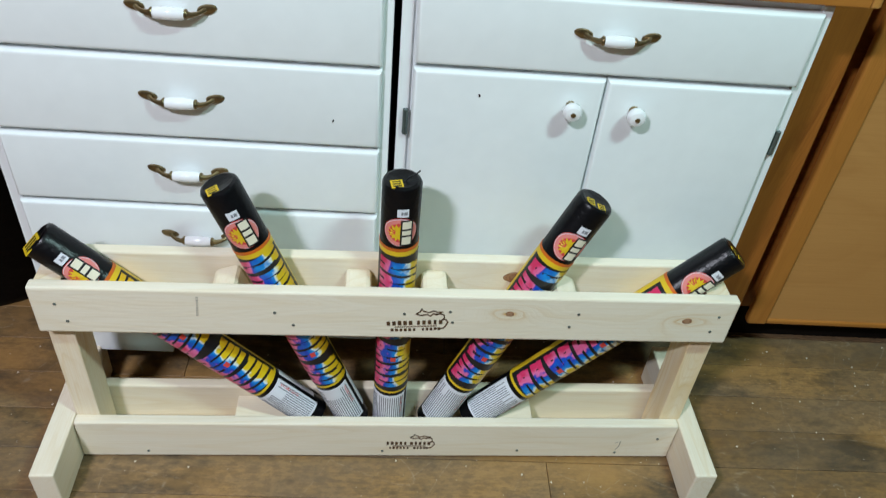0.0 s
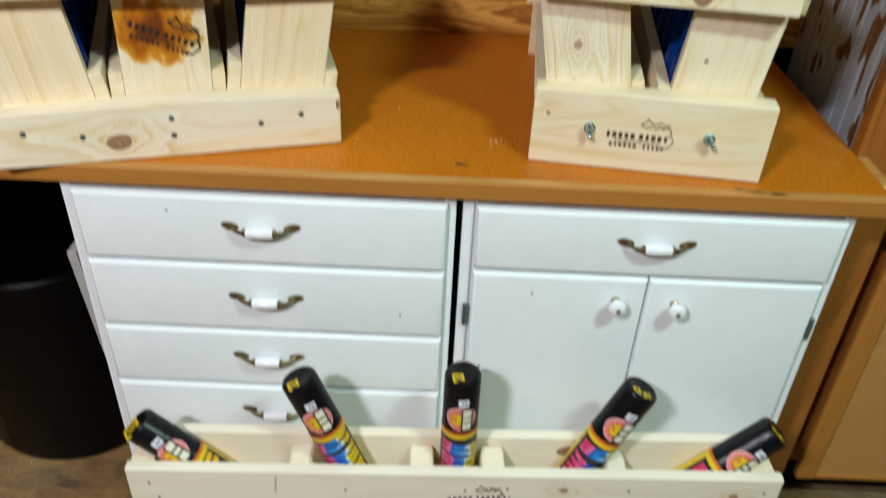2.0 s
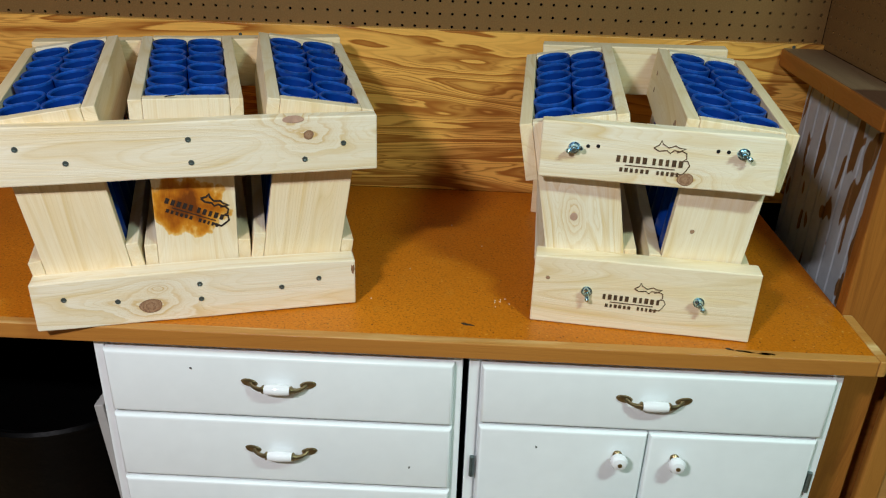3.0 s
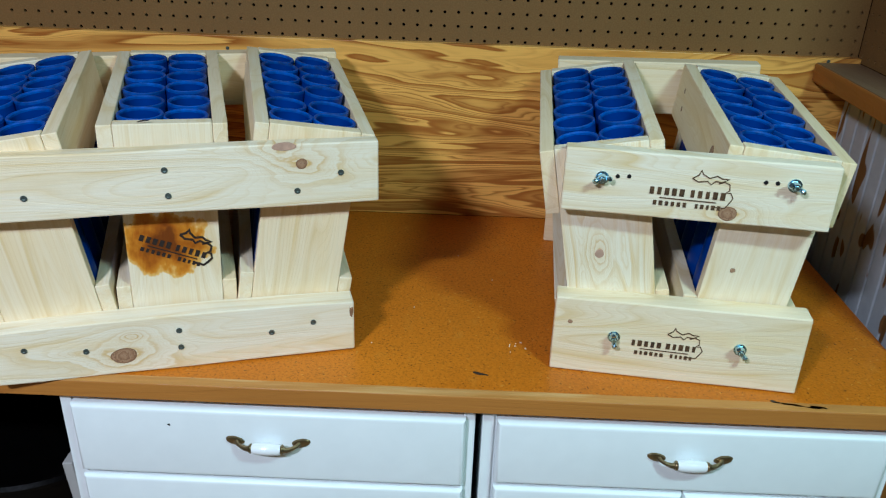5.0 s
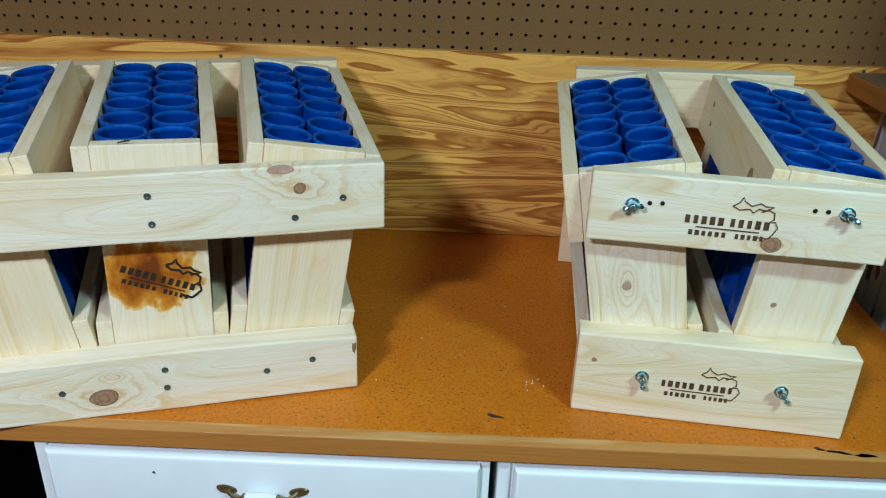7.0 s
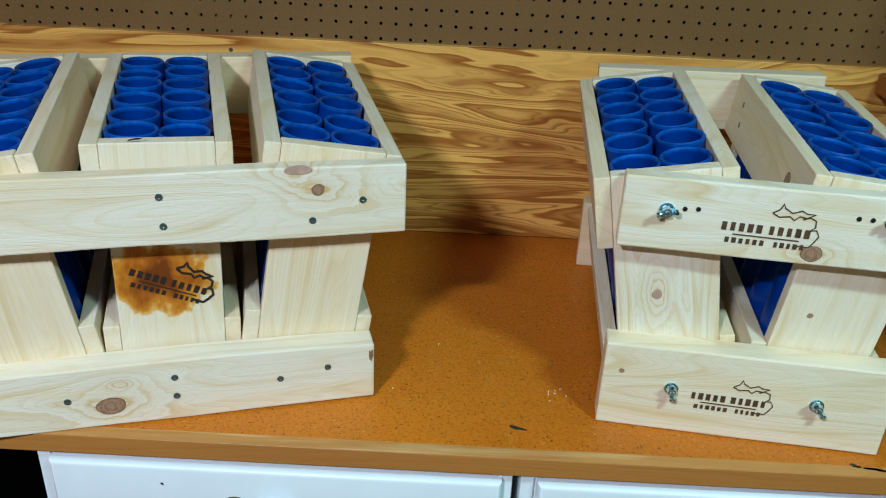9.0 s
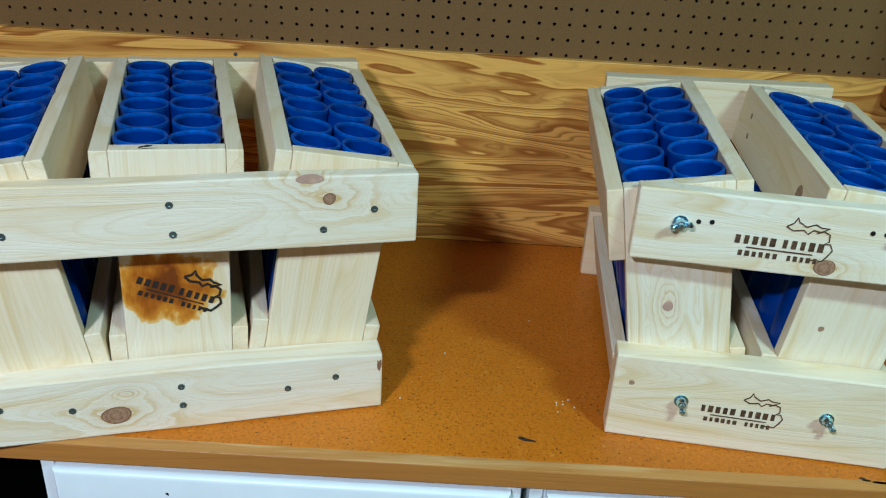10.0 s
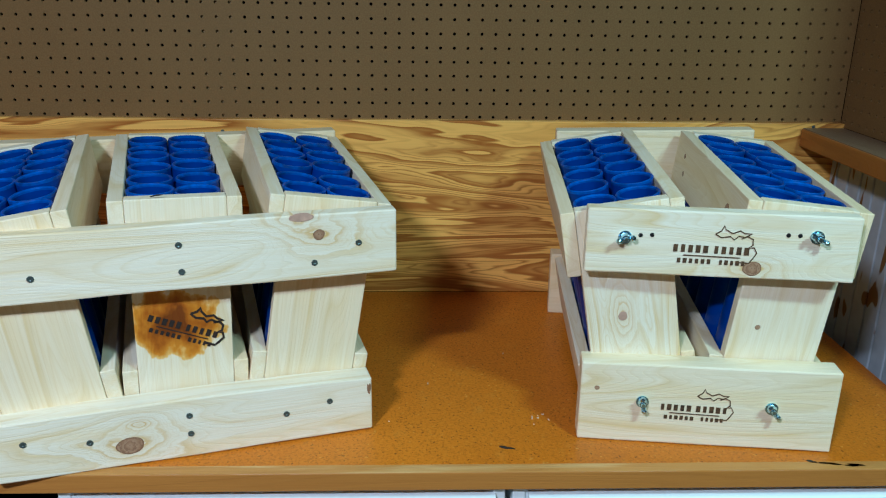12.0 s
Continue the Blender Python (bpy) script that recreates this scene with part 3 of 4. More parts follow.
def slab_mesh():
    """The board, with softened upper edges."""
    bm = bmesh.new()
    plan = ((-1.8, 1.008), (0.5915, 1.008), (0.5915, 1.615), (-1.8, 1.615))
    low = [bm.verts.new((x, y, 0.818)) for x, y in plan]
    high = [bm.verts.new((x, y, 0.845)) for x, y in plan]
    bm.faces.new(low[::-1])
    bm.faces.new(high)
    for a in range(4):
        b = (a + 1) % 4
        bm.faces.new((low[a], low[b], high[b], high[a]))
    bmesh.ops.bevel(bm, geom=[e for e in bm.edges if all(v.co.z > 0.84 for v in e.verts)], offset=0.001, segments=2, profile=0.5, affect="EDGES")
    return bm


def edging_mesh(length, width, height, corner):
    """A strip with rounded long edges and one rounded outer corner."""
    bm = box(length, width, height)
    if corner:
        bmesh.ops.bevel(bm, geom=[e for e in bm.edges if all(v.co.x > 0 and v.co.y < 0 for v in e.verts)], offset=corner, segments=6, profile=0.5, affect="EDGES")
    edges = [e for e in bm.edges if len(e.link_faces) == 2 and e.calc_face_angle(0) > 1.2]
    bmesh.ops.bevel(bm, geom=edges, offset=0.0022, segments=3, profile=0.5, affect="EDGES")
    return bm


part("slab", slab_mesh(), M_TOP, top)
part("front_edging", edging_mesh(2.39, 0.0176, 0.0272, 0.0), M_EDGE, top, "varnished pine edging strip", pose(-0.6042, 0.9990, 0.8316))
part("edging_cap", box(2.39, 0.0172, 0.0016, 0.0006, 2), M_EDGETOP, top, "worn top of the edging, paler also for light on it", pose(-0.6042, 0.9993, 0.8448))
part("end_edging", edging_mesh(0.0166, 0.1396, 0.0272, 0.010), M_EDGETOP, top, "worn pine strip on the worktop end", pose(0.6002, 1.0604, 0.8318))

# nook end: beadboard on the side wall, ledge above it, post in front
structure("beadboard_backing", span(0.6645, 0.672, 1.165, 1.613, 0.20, 1.146), M_BEAD, "white painted backing of the beadboard", "panel")
ledge = tagged(part("ledge", box(0.452, 0.084, 0.034, 0.003), M_BROWN, None, "", pose(0.6295, 1.3875, 1.163, 0, 0, 90)), "thick brown varnished wooden ledge along the nook side", "ledge", "", "structure")
# Thin sheet carrying the painted sheen of the ledge top.
part("worn_top", box(0.446, 0.079, 0.0016, 0.0006, 1), M_LEDGETOP, ledge, "grey-brown upper face, gloss reflection put into its colour", pose(0, 0, 0.0174))
bead = empty("beadboard", pose(0, 0, 0), "white tongue-and-groove boards with brown peeled patches", "beadboard")
bead["kind"] = "structure"
y = 1.165
while y < 1.60:
    w = min(0.042, 1.612 - y)
    part("panel_board", span(0.656, 0.665, y, y + w - 0.004, 0.20, 1.145, 0.0022), M_BEAD, bead)
    y += 0.042
tagged(part("end_post", box(1.21, 0.0925, 0.0285, 0.003), M_BROWN, None, "", pose(0.63875, 1.1457, 0.695, 90, 90, 0)), "brown varnished upright post at the worktop end", "post", "", "structure")

# neighbouring brown cabinet
side = empty("brown_cabinet", pose(0, 0, 0), "tan-brown wooden cabinet front beside the white units", "cabinet")
part("face_frame", span(0.6885, 1.6, 1.186, 1.200, 0.09, 0.812, 0.002), M_BROWN, side)
door = part("door", span(0.752, 1.58, 1.138, 1.1855, 0.098, 0.80, 0.002), M_DOOR, side, "tan door panel")
part("door_stile", box(0.705, 0.042, 0.021, 0.007, 4), M_EDGE, door, "rounded stile along the door edge", pose(0.733, 1.139, 0.4455, 90, 90, 0))
part("door_rail", span(0.7545, 1.58, 1.1335, 1.1495, 0.0925, 0.104, 0.003), M_EDGE, door)
# Plinth and carcass take the near-black tone for the shade in the recess.
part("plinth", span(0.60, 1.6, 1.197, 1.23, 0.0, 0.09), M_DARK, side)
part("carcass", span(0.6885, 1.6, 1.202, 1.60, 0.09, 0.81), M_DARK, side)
part("cabinet_top", span(0.6885, 1.6, 1.135, 1.60, 0.8125, 0.835, 0.003), M_BROWN, side)

# ---- white cabinets ----
random.seed(3)


def pull_on(parent, x, z):
    """A brass bow pull with a porcelain grip; hangs a little below its two feet."""
    h = empty("drawer_pull", pose(x, 0.992, z), "antique brass drawer pull with a white porcelain grip", "drawer pull", "drawer pulls")
    for s in (-1, 1):
        rose = lathe([(0, 0.004), (0.55, 0.0036), (0.85, 0.0026), (1.0, 0.0)], 20)
        bmesh.ops.scale(rose, vec=(0.0135, 0.0068, 0.9), verts=rose.verts)
        part("rose", rose, M_BRASS, h, "", pose(s * 0.0460, 0, 0.0030) @ pose(0, 0, 0, 90, 0, 0) @ pose(0, 0, 0, 0, 0, s * 12), True)
        pts = [(s * 0.0435, -0.002, 0.0030), (s * 0.0405, -0.0075, 0.0022), (s * 0.035, -0.0108, 0.0008), (s * 0.028, -0.0126, -0.0006), (s * 0.021, -0.0130, 0.0002)]
        part("arm", pipe(pts, [0.0036, 0.0028, 0.0030, 0.0038, 0.0050]), M_BRASS, h, "", None, True)
        part("collar", lathe([(0, -0.002), (0.0062, -0.002), (0.0072, 0), (0.0062, 0.002), (0, 0.002)], 16), M_BRASS, h, "", pose(s * 0.0215, -0.0130, 0.0002, 0, 90, 0), True)
    part("grip", lathe([(0, -0.020), (0.0062, -0.020), (0.0078, -0.0165), (0.0086, 0.0), (0.0078, 0.0165), (0.0062, 0.020), (0, 0.020)], 20), M_PORC, h, "white porcelain grip", pose(0, -0.0130, 0.0002, 0, 90, 0), True)
    return h


def front_panel(name, x0, x1, z0, z1, parent):
    """An overlay front with rounded lips."""
    bm = box(x1 - x0, 0.019, z1 - z0)
    bmesh.ops.bevel(bm, geom=[e for e in bm.edges if all(v.co.y < 0 for v in e.verts)], offset=0.007, segments=4, profile=0.5, affect="EDGES")
    return part(name, bm, M_WHITE, parent, "", pose((x0 + x1) / 2, 1.0015, (z0 + z1) / 2), True)


def knob_on(x, z):
    k = empty("cabinet_knob", pose(x, 0.992, z), "round white porcelain knob with a small brass screw", "knob", "door knobs")
    part("base_ring", lathe([(0, 0), (0.0075, 0), (0.0075, 0.003), (0.005, 0.006), (0, 0.006)], 20), M_BRASS, k, "", pose(0, 0, 0, 90, 0, 0), True)
    part("ball", lathe([(0, 0.004), (0.005, 0.005), (0.010, 0.010), (0.0138, 0.016), (0.0140, 0.021), (0.0105, 0.026), (0.0045, 0.028), (0, 0.028)], 24), M_PORC, k, "", pose(0, 0, 0, 90, 0, 0), True)
    part("screw", lathe([(0, 0.0295), (0.0035, 0.029), (0.0042, 0.027), (0, 0.027)], 12), M_BRASS, k, "", pose(0, 0, 0, 90, 0, 0), True)


def cabinet(name, label, x0, x1, b):
    c = empty(name, pose(0, 0, 0), label, "cabinet", "white base cabinets")
    part("side_panel", span(x0, x0 + 0.016, 1.006, 1.58, b, 0.812, 0.001), M_WHITE, c)
    part("side_panel", span(x1 - 0.016, x1, 1.006, 1.58, b, 0.812, 0.001), M_WHITE, c)
    part("back_panel", span(x0 + 0.016, x1 - 0.016, 1.57, 1.58, b, 0.812), M_WHITE, c)
    part("bottom_panel", span(x0 + 0.016, x1 - 0.016, 1.02, 1.57, b, b + 0.016), M_WHITE, c)
    part("face_frame", span(x0 + 0.016, x1 - 0.016, 1.0115, 1.02, b + 0.016, 0.812), M_WHITE, c)
    part("bottom_rail", span(x0 + 0.016, x1 - 0.016, 1.004, 1.0115, b, b + 0.02, 0.001), M_WHITE, c)
    # Near-black sheet set far back, where only shade lies under the unit.
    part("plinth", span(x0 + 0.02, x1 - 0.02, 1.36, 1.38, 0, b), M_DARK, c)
    return c


left = cabinet("drawer_cabinet", "white painted base cabinet with a stack of drawers", -0.606, -0.030, 0.138)
for z0, z1 in ((0.687, 0.803), (0.556, 0.680), (0.434, 0.549), (0.306, 0.427), (0.166, 0.299)):
    front_panel("drawer_front", -0.588, -0.043, z0, z1, left)
for x, z in ((-0.316, 0.752), (-0.319, 0.621), (-0.325, 0.498), (-0.322, 0.374), (-0.318, 0.235)):
    pull_on(left, x, z)
right = cabinet("door_cabinet", "white painted base cabinet with one drawer over two doors", -0.020, 0.554, 0.176)
front_panel("drawer_front", 0.0, 0.540, 0.696, 0.803, right)
front_panel("door", 0.0, 0.2690, 0.199, 0.689, right)
front_panel("door", 0.2715, 0.536, 0.199, 0.689, right)
pull_on(right, 0.268, 0.754)
knob_on(0.2245, 0.648)
knob_on(0.3165, 0.646)
for x in (-0.0075, 0.5435):
    hinge = part("hinge", lathe([(0, -0.020), (0.0042, -0.020), (0.0042, 0.020), (0, 0.020)], 10), M_SCREW, right, "dark steel hinge", pose(x, 1.003, 0.600))
    again(hinge, pose(x, 1.003, 0.235))

tagged(part("filler_strip", span(-0.600, -0.405, 1.004, 1.02, 0.084, 0.1375, 0.001), M_WHITE, left), "white painted filler strip under the drawers")
for x, z in ((-0.452, 0.777), (-0.110, 0.60), (0.094, 0.655)):
    part("paint_chip", blob(0.0016, 0.0022, 8, 0.3, int(abs(x) * 1000), 0.0004), M_INK, left if x < 0 else right, "", pose(x, 0.9918, z))

# things left of the cabinets
part("side_board", span(-0.008, 0.008, 0, 0.50, 0.33, 0.665, 0.002), M_GREY, left, "pale grey board leaning beside the drawers", pose(-0.580, 1.035, 0.0) @ pose(0, 0, 0, 0, -4.6, 0))


def bin_mesh():
    bm = lathe([(0, 0), (0.205, 0), (0.215, 0.02), (0.222, 0.46), (0.228, 0.475), (0.229, 0.49), (0.222, 0.497), (0.214, 0.48), (0.21, 0.42), (0, 0.38)], 48)
    for v in bm.verts:
        a = math.atan2(v.co.y, v.co.x)
        if v.co.z > 0.03 and v.co.xy.length > 0.1:
            k = 1 + 0.012 * math.sin(9 * a + 3 * v.co.z) + 0.010 * noise.noise((a * 4, v.co.z * 9, 0))
            v.co.x, v.co.y = v.co.x * k, v.co.y * k
    return bm


can = empty("waste_bin", pose(-0.872, 1.378, 0), "black waste bin with a glossy liner standing under the worktop", "waste bin")
part("liner", bin_mesh(), M_BAG, can, "", None, True)
part("rim", lathe([(0.224, 0.482), (0.233, 0.484), (0.235, 0.492), (0.230, 0.499), (0.223, 0.498)], 48, True), M_BAG, can, "", None, True)

# ---- racks on the worktop ----
TUBE_R = 0.0292


def tube_mesh():
    r, h = TUBE_R, 0.300
    return lathe([(r, 0), (r, h - 0.0042), (r - 0.0044, h - 0.0042), (r - 0.0044, 0.004), (0, 0.004), (0, 0)], 36)


def tube_rim_mesh():
    """The sawn, slightly rounded, scuffed lip of a tube, its highlight put into paler blue."""
    r, h = TUBE_R, 0.300
    return lathe([(r, h - 0.0042), (r, h - 0.0010), (r - 0.0010, h), (r - 0.0026, h), (r - 0.0044, h - 0.0018), (r - 0.0044, h - 0.0042)], 36)


TUBE = mesh_of("mortar_tube", tube_mesh(), M_BLUE, True)
TUBE_RIM = mesh_of("rim", tube_rim_mesh(), M_BLUERIM, True)


def tube_box(rack, base, u, tilt, height, group, seed, panel_mat=None, skew=0.0, pitch=0.0, ahead=0.0, length=0.398):
    """Two end panels and four side boards around two rows of six tubes; tilt in degrees to the right."""
    rnd = random.Random(seed)
    m = pose(u, 0, 0) @ pose(0, 0, 0, pitch, 0, skew) @ pose(0, 0, 0, 0, tilt, 0) @ pose(0, ahead, 0)
    w, t, v0, v1, foot = 0.1190, 0.0185, 0.0365, 0.0365 + length, 0.014
    stand = pose(0, 0, 0, 90, 0, 0) @ pose(0, 0, 0, 0, 0, 90)
    board("end_panel", height - foot, w, t, m @ pose(0, v0 + t / 2, (height + foot) / 2) @ stand, rack, panel_mat)
    board("end_panel", height - foot, w, t, m @ pose(0, v1 - t / 2, (height + foot) / 2) @ stand, rack)
    for s in (-1, 1):
        for z0 in (0.022, height - 0.090):
            mm = m @ pose(s * (w / 2 + t / 2 + 0.0004), (v0 + v1) / 2, z0 + 0.0445) @ pose(0, 0, 0, 90, 0, 90)
            board("side_board", v1 - v0 - rnd.uniform(0, 0.002), 0.089, t, mm, rack)
    row = (length - 2 * t - 2 * TUBE_R - 0.002) / 5
    for i in range(2):
        for j in range(6):
            o = new("mortar_tube", TUBE)
            z = height - 0.300 - 0.0025 + rnd.uniform(-0.003, 0.003) + (0.002 if j > 1 else 0)
            o.matrix_basis = base @ m @ pose((i - 0.5) * 2 * 0.0295, v0 + t + 0.001 + TUBE_R + j * row, z) @ pose(0, 0, 0, rnd.uniform(-0.5, 0.5), rnd.uniform(-0.4, 0.4), rnd.uniform(0, 360))
            tagged(o, "royal blue plastic mortar tube standing in a wooden rack", "mortar tube", group)
            lip = new("rim", TUBE_RIM)
            lip.parent = o
    return m


# fan rack with three boxes
ML = pose(-0.207, 1.094, 0.8455, 0, 0, 15.5)
fan = empty("mortar_rack", ML, "pale pine mortar rack with three fanned boxes of blue tubes", "mortar rack", "mortar racks")
rail("lower_rail", -0.476, 0.0, 0.0, 0.035, 0.0, 0.082, fan, bevel=0.0022, wane=0.004, seed=1, material=M_PINE_FAN_LOW)
rail("upper_rail", -0.512, 0.036, 0.0, 0.0225, 0.231, 0.316, fan, bevel=0.0022, wane=0.002, seed=2, material=M_PINE_FAN_UP)
rail("lower_rail", -0.476, 0.0, 0.4375, 0.4725, 0.0, 0.082, fan, bevel=0.0022)
rail("upper_rail", -0.512, 0.036, 0.4375, 0.4725, 0.250, 0.340, fan, bevel=0.0022)
tube_box(fan, ML, -0.3847, -7.5, 0.328, "tubes of the fan rack", 1, None, 1.8, 2.6, -0.0009, 0.3992)
mid = tube_box(fan, ML, -0.2383, 1.56, 0.3374, "tubes of the fan rack", 2, M_PINE_STAIN, 2.1, 1.3, 0.0054, 0.4039)
tube_box(fan, ML, -0.0918, 8.9, 0.3295, "tubes of the fan rack", 3, None, -0.2, 2.1, 0.0029, 0.4094)
for u, z in ((-0.058, 0.053), (-0.116, 0.043), (-0.238, 0.060), (-0.238, 0.034), (-0.358, 0.041), (-0.432, 0.051)):
    screw(fan, u, z)
for u, z in ((-0.014, 0.274), (-0.071, 0.252), (-0.2315, 0.289), (-0.2305, 0.255), (-0.395, 0.262), (-0.455, 0.285)):
    screw(fan, u, z)
knot(fan, -0.312, 0.029, 0, 0.0155, 0.0115, 1)
knot(fan, -0.064, 0.2885, 0, 0.007, 0.0065, 2)
knot(fan, -0.085, 0.3125, 0, 0.014, 0.0055, 3, M_PINKKNOT)
brand(fan, 0.010, 0.172, 0.0365, 0.090, 22, 2.2, mid)

# adjustable rack with two boxes
MR = pose(0.073, 1.068, 0.8455, 0, 0, -7.0)
duo = empty("mortar_rack", MR, "pale pine mortar rack with two tube boxes and wing nuts", "mortar rack", "mortar racks")
rail("lower_rail", 0.0, 0.335, 0.0, 0.035, 0.0, 0.117, duo, bevel=0.0022, wane=0.002, seed=4)
rail("upper_rail", -0.007, 0.3245, 0.0, 0.0225, 0.241, 0.327, duo, bevel=0.0022, wane=0.003, seed=5, material=M_PINE_DUO_UP)
rail("lower_rail", -0.024, 0.311, 0.4375, 0.4725, 0.0, 0.117, duo, bevel=0.0022)
board("upper_rail", 0.338, 0.090, 0.035, pose(0.143, 0.455, 0.306, 0, -2.0, 0) @ pose(0, 0, 0, 90, 0, 0), duo, bevel=0.0022)
left_box = tube_box(duo, MR, 0.096, -10.2, 0.330, "tubes of the two-box rack", 4, M_PINE_PANEL, 2.26, 2.5, 0.0024, 0.3975)
right_box = tube_box(duo, MR, 0.2409, 5.4, 0.3312, "tubes of the two-box rack", 5, None, 1.47, 2.5, 0.0052, 0.3977)


def wing_nut(parent, u, z, turn):
    part("bolt", lathe([(0, 0.0135), (0.0026, 0.0135), (0.0032, 0.0125), (0.0032, -0.016), (0, -0.016)], 12), M_STEEL, parent, "shiny zinc bolt", pose(u, 0, z, 90, 0, 0), True)
    part("washer", lathe([(0.003, 0), (0.0085, 0), (0.0085, 0.0016), (0.003, 0.0016)], 20, True), M_STEEL, parent, "", pose(u, 0, z, 90, 0, 0), True)
    part("wing_nut_hub", lathe([(0, 0.002), (0.0068, 0.002), (0.0050, 0.010), (0, 0.010)], 10), M_STEEL, parent, "", pose(u, 0, z, 90, 0, 0), False)
    for s in (-1, 1):
        a = radians(turn)
        d = Vector((math.cos(a), 0, math.sin(a))) * s
        w = pipe([(0.003 * d.x, -0.005, 0.003 * d.z), (0.0075 * d.x, -0.009, 0.0075 * d.z), (0.0092 * d.x, -0.0125, 0.0092 * d.z), (0.0098 * d.x, -0.0145, 0.0098 * d.z)], [0.0030, 0.0034, 0.0038, 0.0022], 10)
        part("wing", w, M_STEEL, parent, "", pose(u, 0, z), True)


wing_nut(duo, 0.041, 0.291, 15)
wing_nut(duo, 0.272, 0.300, -25)
wing_nut(duo, 0.083, 0.062, 100)
wing_nut(duo, 0.251, 0.062, -50)
for u, z in ((0.060, 0.294), (0.074, 0.295), (0.238, 0.301), (0.252, 0.301)):
    part("bolt_hole", lathe([(0, 0.0010), (0.0024, 0.0010), (0.0028, 0)], 14), M_INK, duo, "", pose(u, 0, z, 90, 0, 0))
knot(duo, 0.200, 0.256, 0, 0.0115, 0.0085, 6)
knot(duo, 0.022, 0.079, 0, 0.003, 0.003, 7)
brand(duo, 0.156, 0.288, 0, 0.094, 1, 0.9)
brand(duo, 0.159, 0.064, 0, 0.088, 1, 0.9)
knot(duo, -0.012, 0.175, 0.0365, 0.0055, 0.0065, 21, M_PINKKNOT, left_box)
part("torn_label", blob(0.008, 0.014, 3, 0.1, 4, 0.0006), M_PAPER, duo, "torn scrap of white label", right_box @ pose(-0.0785, 0.075, 0.262, 0, 0, -90))
knot(duo, 0.0, 0.0, 0.0, 0.009, 0.011, 22, None, right_box @ pose(-0.0785, 0.110, 0.290, 0, 0, -90))

for v, z in ((0.372, 0.300), (0.362, 0.273)):
    knot(duo, 0.0, 0.0, 0.0, 0.0034, 0.0042, 41, None, right_box @ pose(-0.0785, v, z, 0, 0, -90))
part("end_check", blob(0.0022, 0.010, 10, 0.3, 8, 0.0004), M_RIM, fan, "small dark split near the rail end", pose(-0.004, 0, 0.064))
part("nick", blob(0.006, 0.0014, 10, 0.3, 3, 0.0004), M_GREASE, fan, "small dark nick in the panel edge", mid @ pose(-0.022, 0.0365, 0.3415, 0, -8, 0))
knot(duo, -0.026, 0.159, 0.0365, 0.0032, 0.0032, 31, None, right_box)

# marks and debris on the worktop
random.seed(11)
for x, y, rx in ((0.394, 1.003, 0.012), (0.425, 0.999, 0.014), (0.372, 1.008, 0.006), (-0.026, 1.046, 0.010)):
    tagged(part("smear", blob(rx, 0.003, 14, 0.3, int(rx * 5000), 0.0004), M_GREASE, None, "", pose(x, y, 0.8452, -90, 0, -8)), "dark greasy smear on the worktop", "smear", "smears on the worktop")
for k in range(26):
    x, y = (0.027 + random.gauss(0, 0.006), 1.12 + random.gauss(0, 0.012)) if k < 7 else (random.uniform(-0.5, 0.5), random.uniform(1.0, 1.5))
    tagged(part("wood_chip", box(random.uniform(0.001, 0.004), 0.0012, 0.0010), M_DUST, None, "", pose(x, y, 0.8456, 0, 0, random.uniform(0, 180))), "tiny pale wood chip on the worktop", "wood chip", "wood chips")

# ---- rack on the floor ----
MF = pose(-0.526, 0.828, 0, 0, 0, 1.8)
low = empty("firework_rack", MF, "pale pine floor rack holding five firework tubes in a fan", "firework rack")
rail("upper_rail", 0.0, 1.041, 0.0, 0.019, 0.314, 0.403, low, bevel=0.003, material=M_PINE_LOW_UP)
rail("lower_rail", 0.0, 1.031, 0.003, 0.022, 0.006, 0.095, low, bevel=0.003, material=M_PINE_PALE)
rail("upper_rail", 0.0, 1.041, 0.080, 0.099, 0.314, 0.403, low, bevel=0.003, material=M_PINE_PALE)
rail("lower_rail", 0.0, 1.031, 0.083, 0.102, 0.006, 0.095, low, bevel=0.003, material=M_PINE_PALE)
for u in (0.019, 1.018):
    board("upright", 0.386, 0.038, 0.0575, pose(u, 0.0515, 0.199, 90, 90, 90) @ pose(0, 0, 0, 90, 0, 0), low)
for u in (-0.0205, 1.0515):
    board("foot", 0.295, 0.092, 0.038, pose(u, 0.0515, 0.0462, 90, 0, 90), low, bevel=0.003, material=M_PINE_PALE)
for u, a in ((0.278, -20), (0.462, 0), (0.578, 0), (0.768, 20)):
    board("spacer_block", 0.085, 0.040, 0.058, pose(u, 0.0495, 0.345, 0, a, 0) @ pose(0, 0, 0, 90, 90, 0), low, bevel=0.008, material=M_PINE_PALE)
for u0, u1, s in ((0.255, 0.375, 1), (0.655, 0.775, -1)):
    board("base_block", u1 - u0, 0.055, 0.058, pose((u0 + u1) / 2, 0.0525, 0.046, 90, 0, 0), low, M_PINE_PALE)
rail("base_board", 0.04, 0.995, 0.0245, 0.081, 0.006, 0.017, low)
for u, z in ((0.034, 0.372), (0.045, 0.338), (0.342, 0.363), (0.368, 0.338), (0.532, 0.366), (0.60, 0.372), (0.605, 0.350), (0.795, 0.372), (0.785, 0.345), (1.015, 0.372), (1.01, 0.340)):
    screw(low, u, z, 0, 0.0023)
for u, z in ((0.11, 0.02), (0.51, 0.022), (0.75, 0.025), (0.93, 0.02), (1.0, 0.06)):
    screw(low, u, z, 0.003, 0.0023)
knot(low, 0.690, 0.370, 0, 0.006, 0.005, 12)
knot(low, 0.967, 0.362, 0, 0.007, 0.0055, 13)
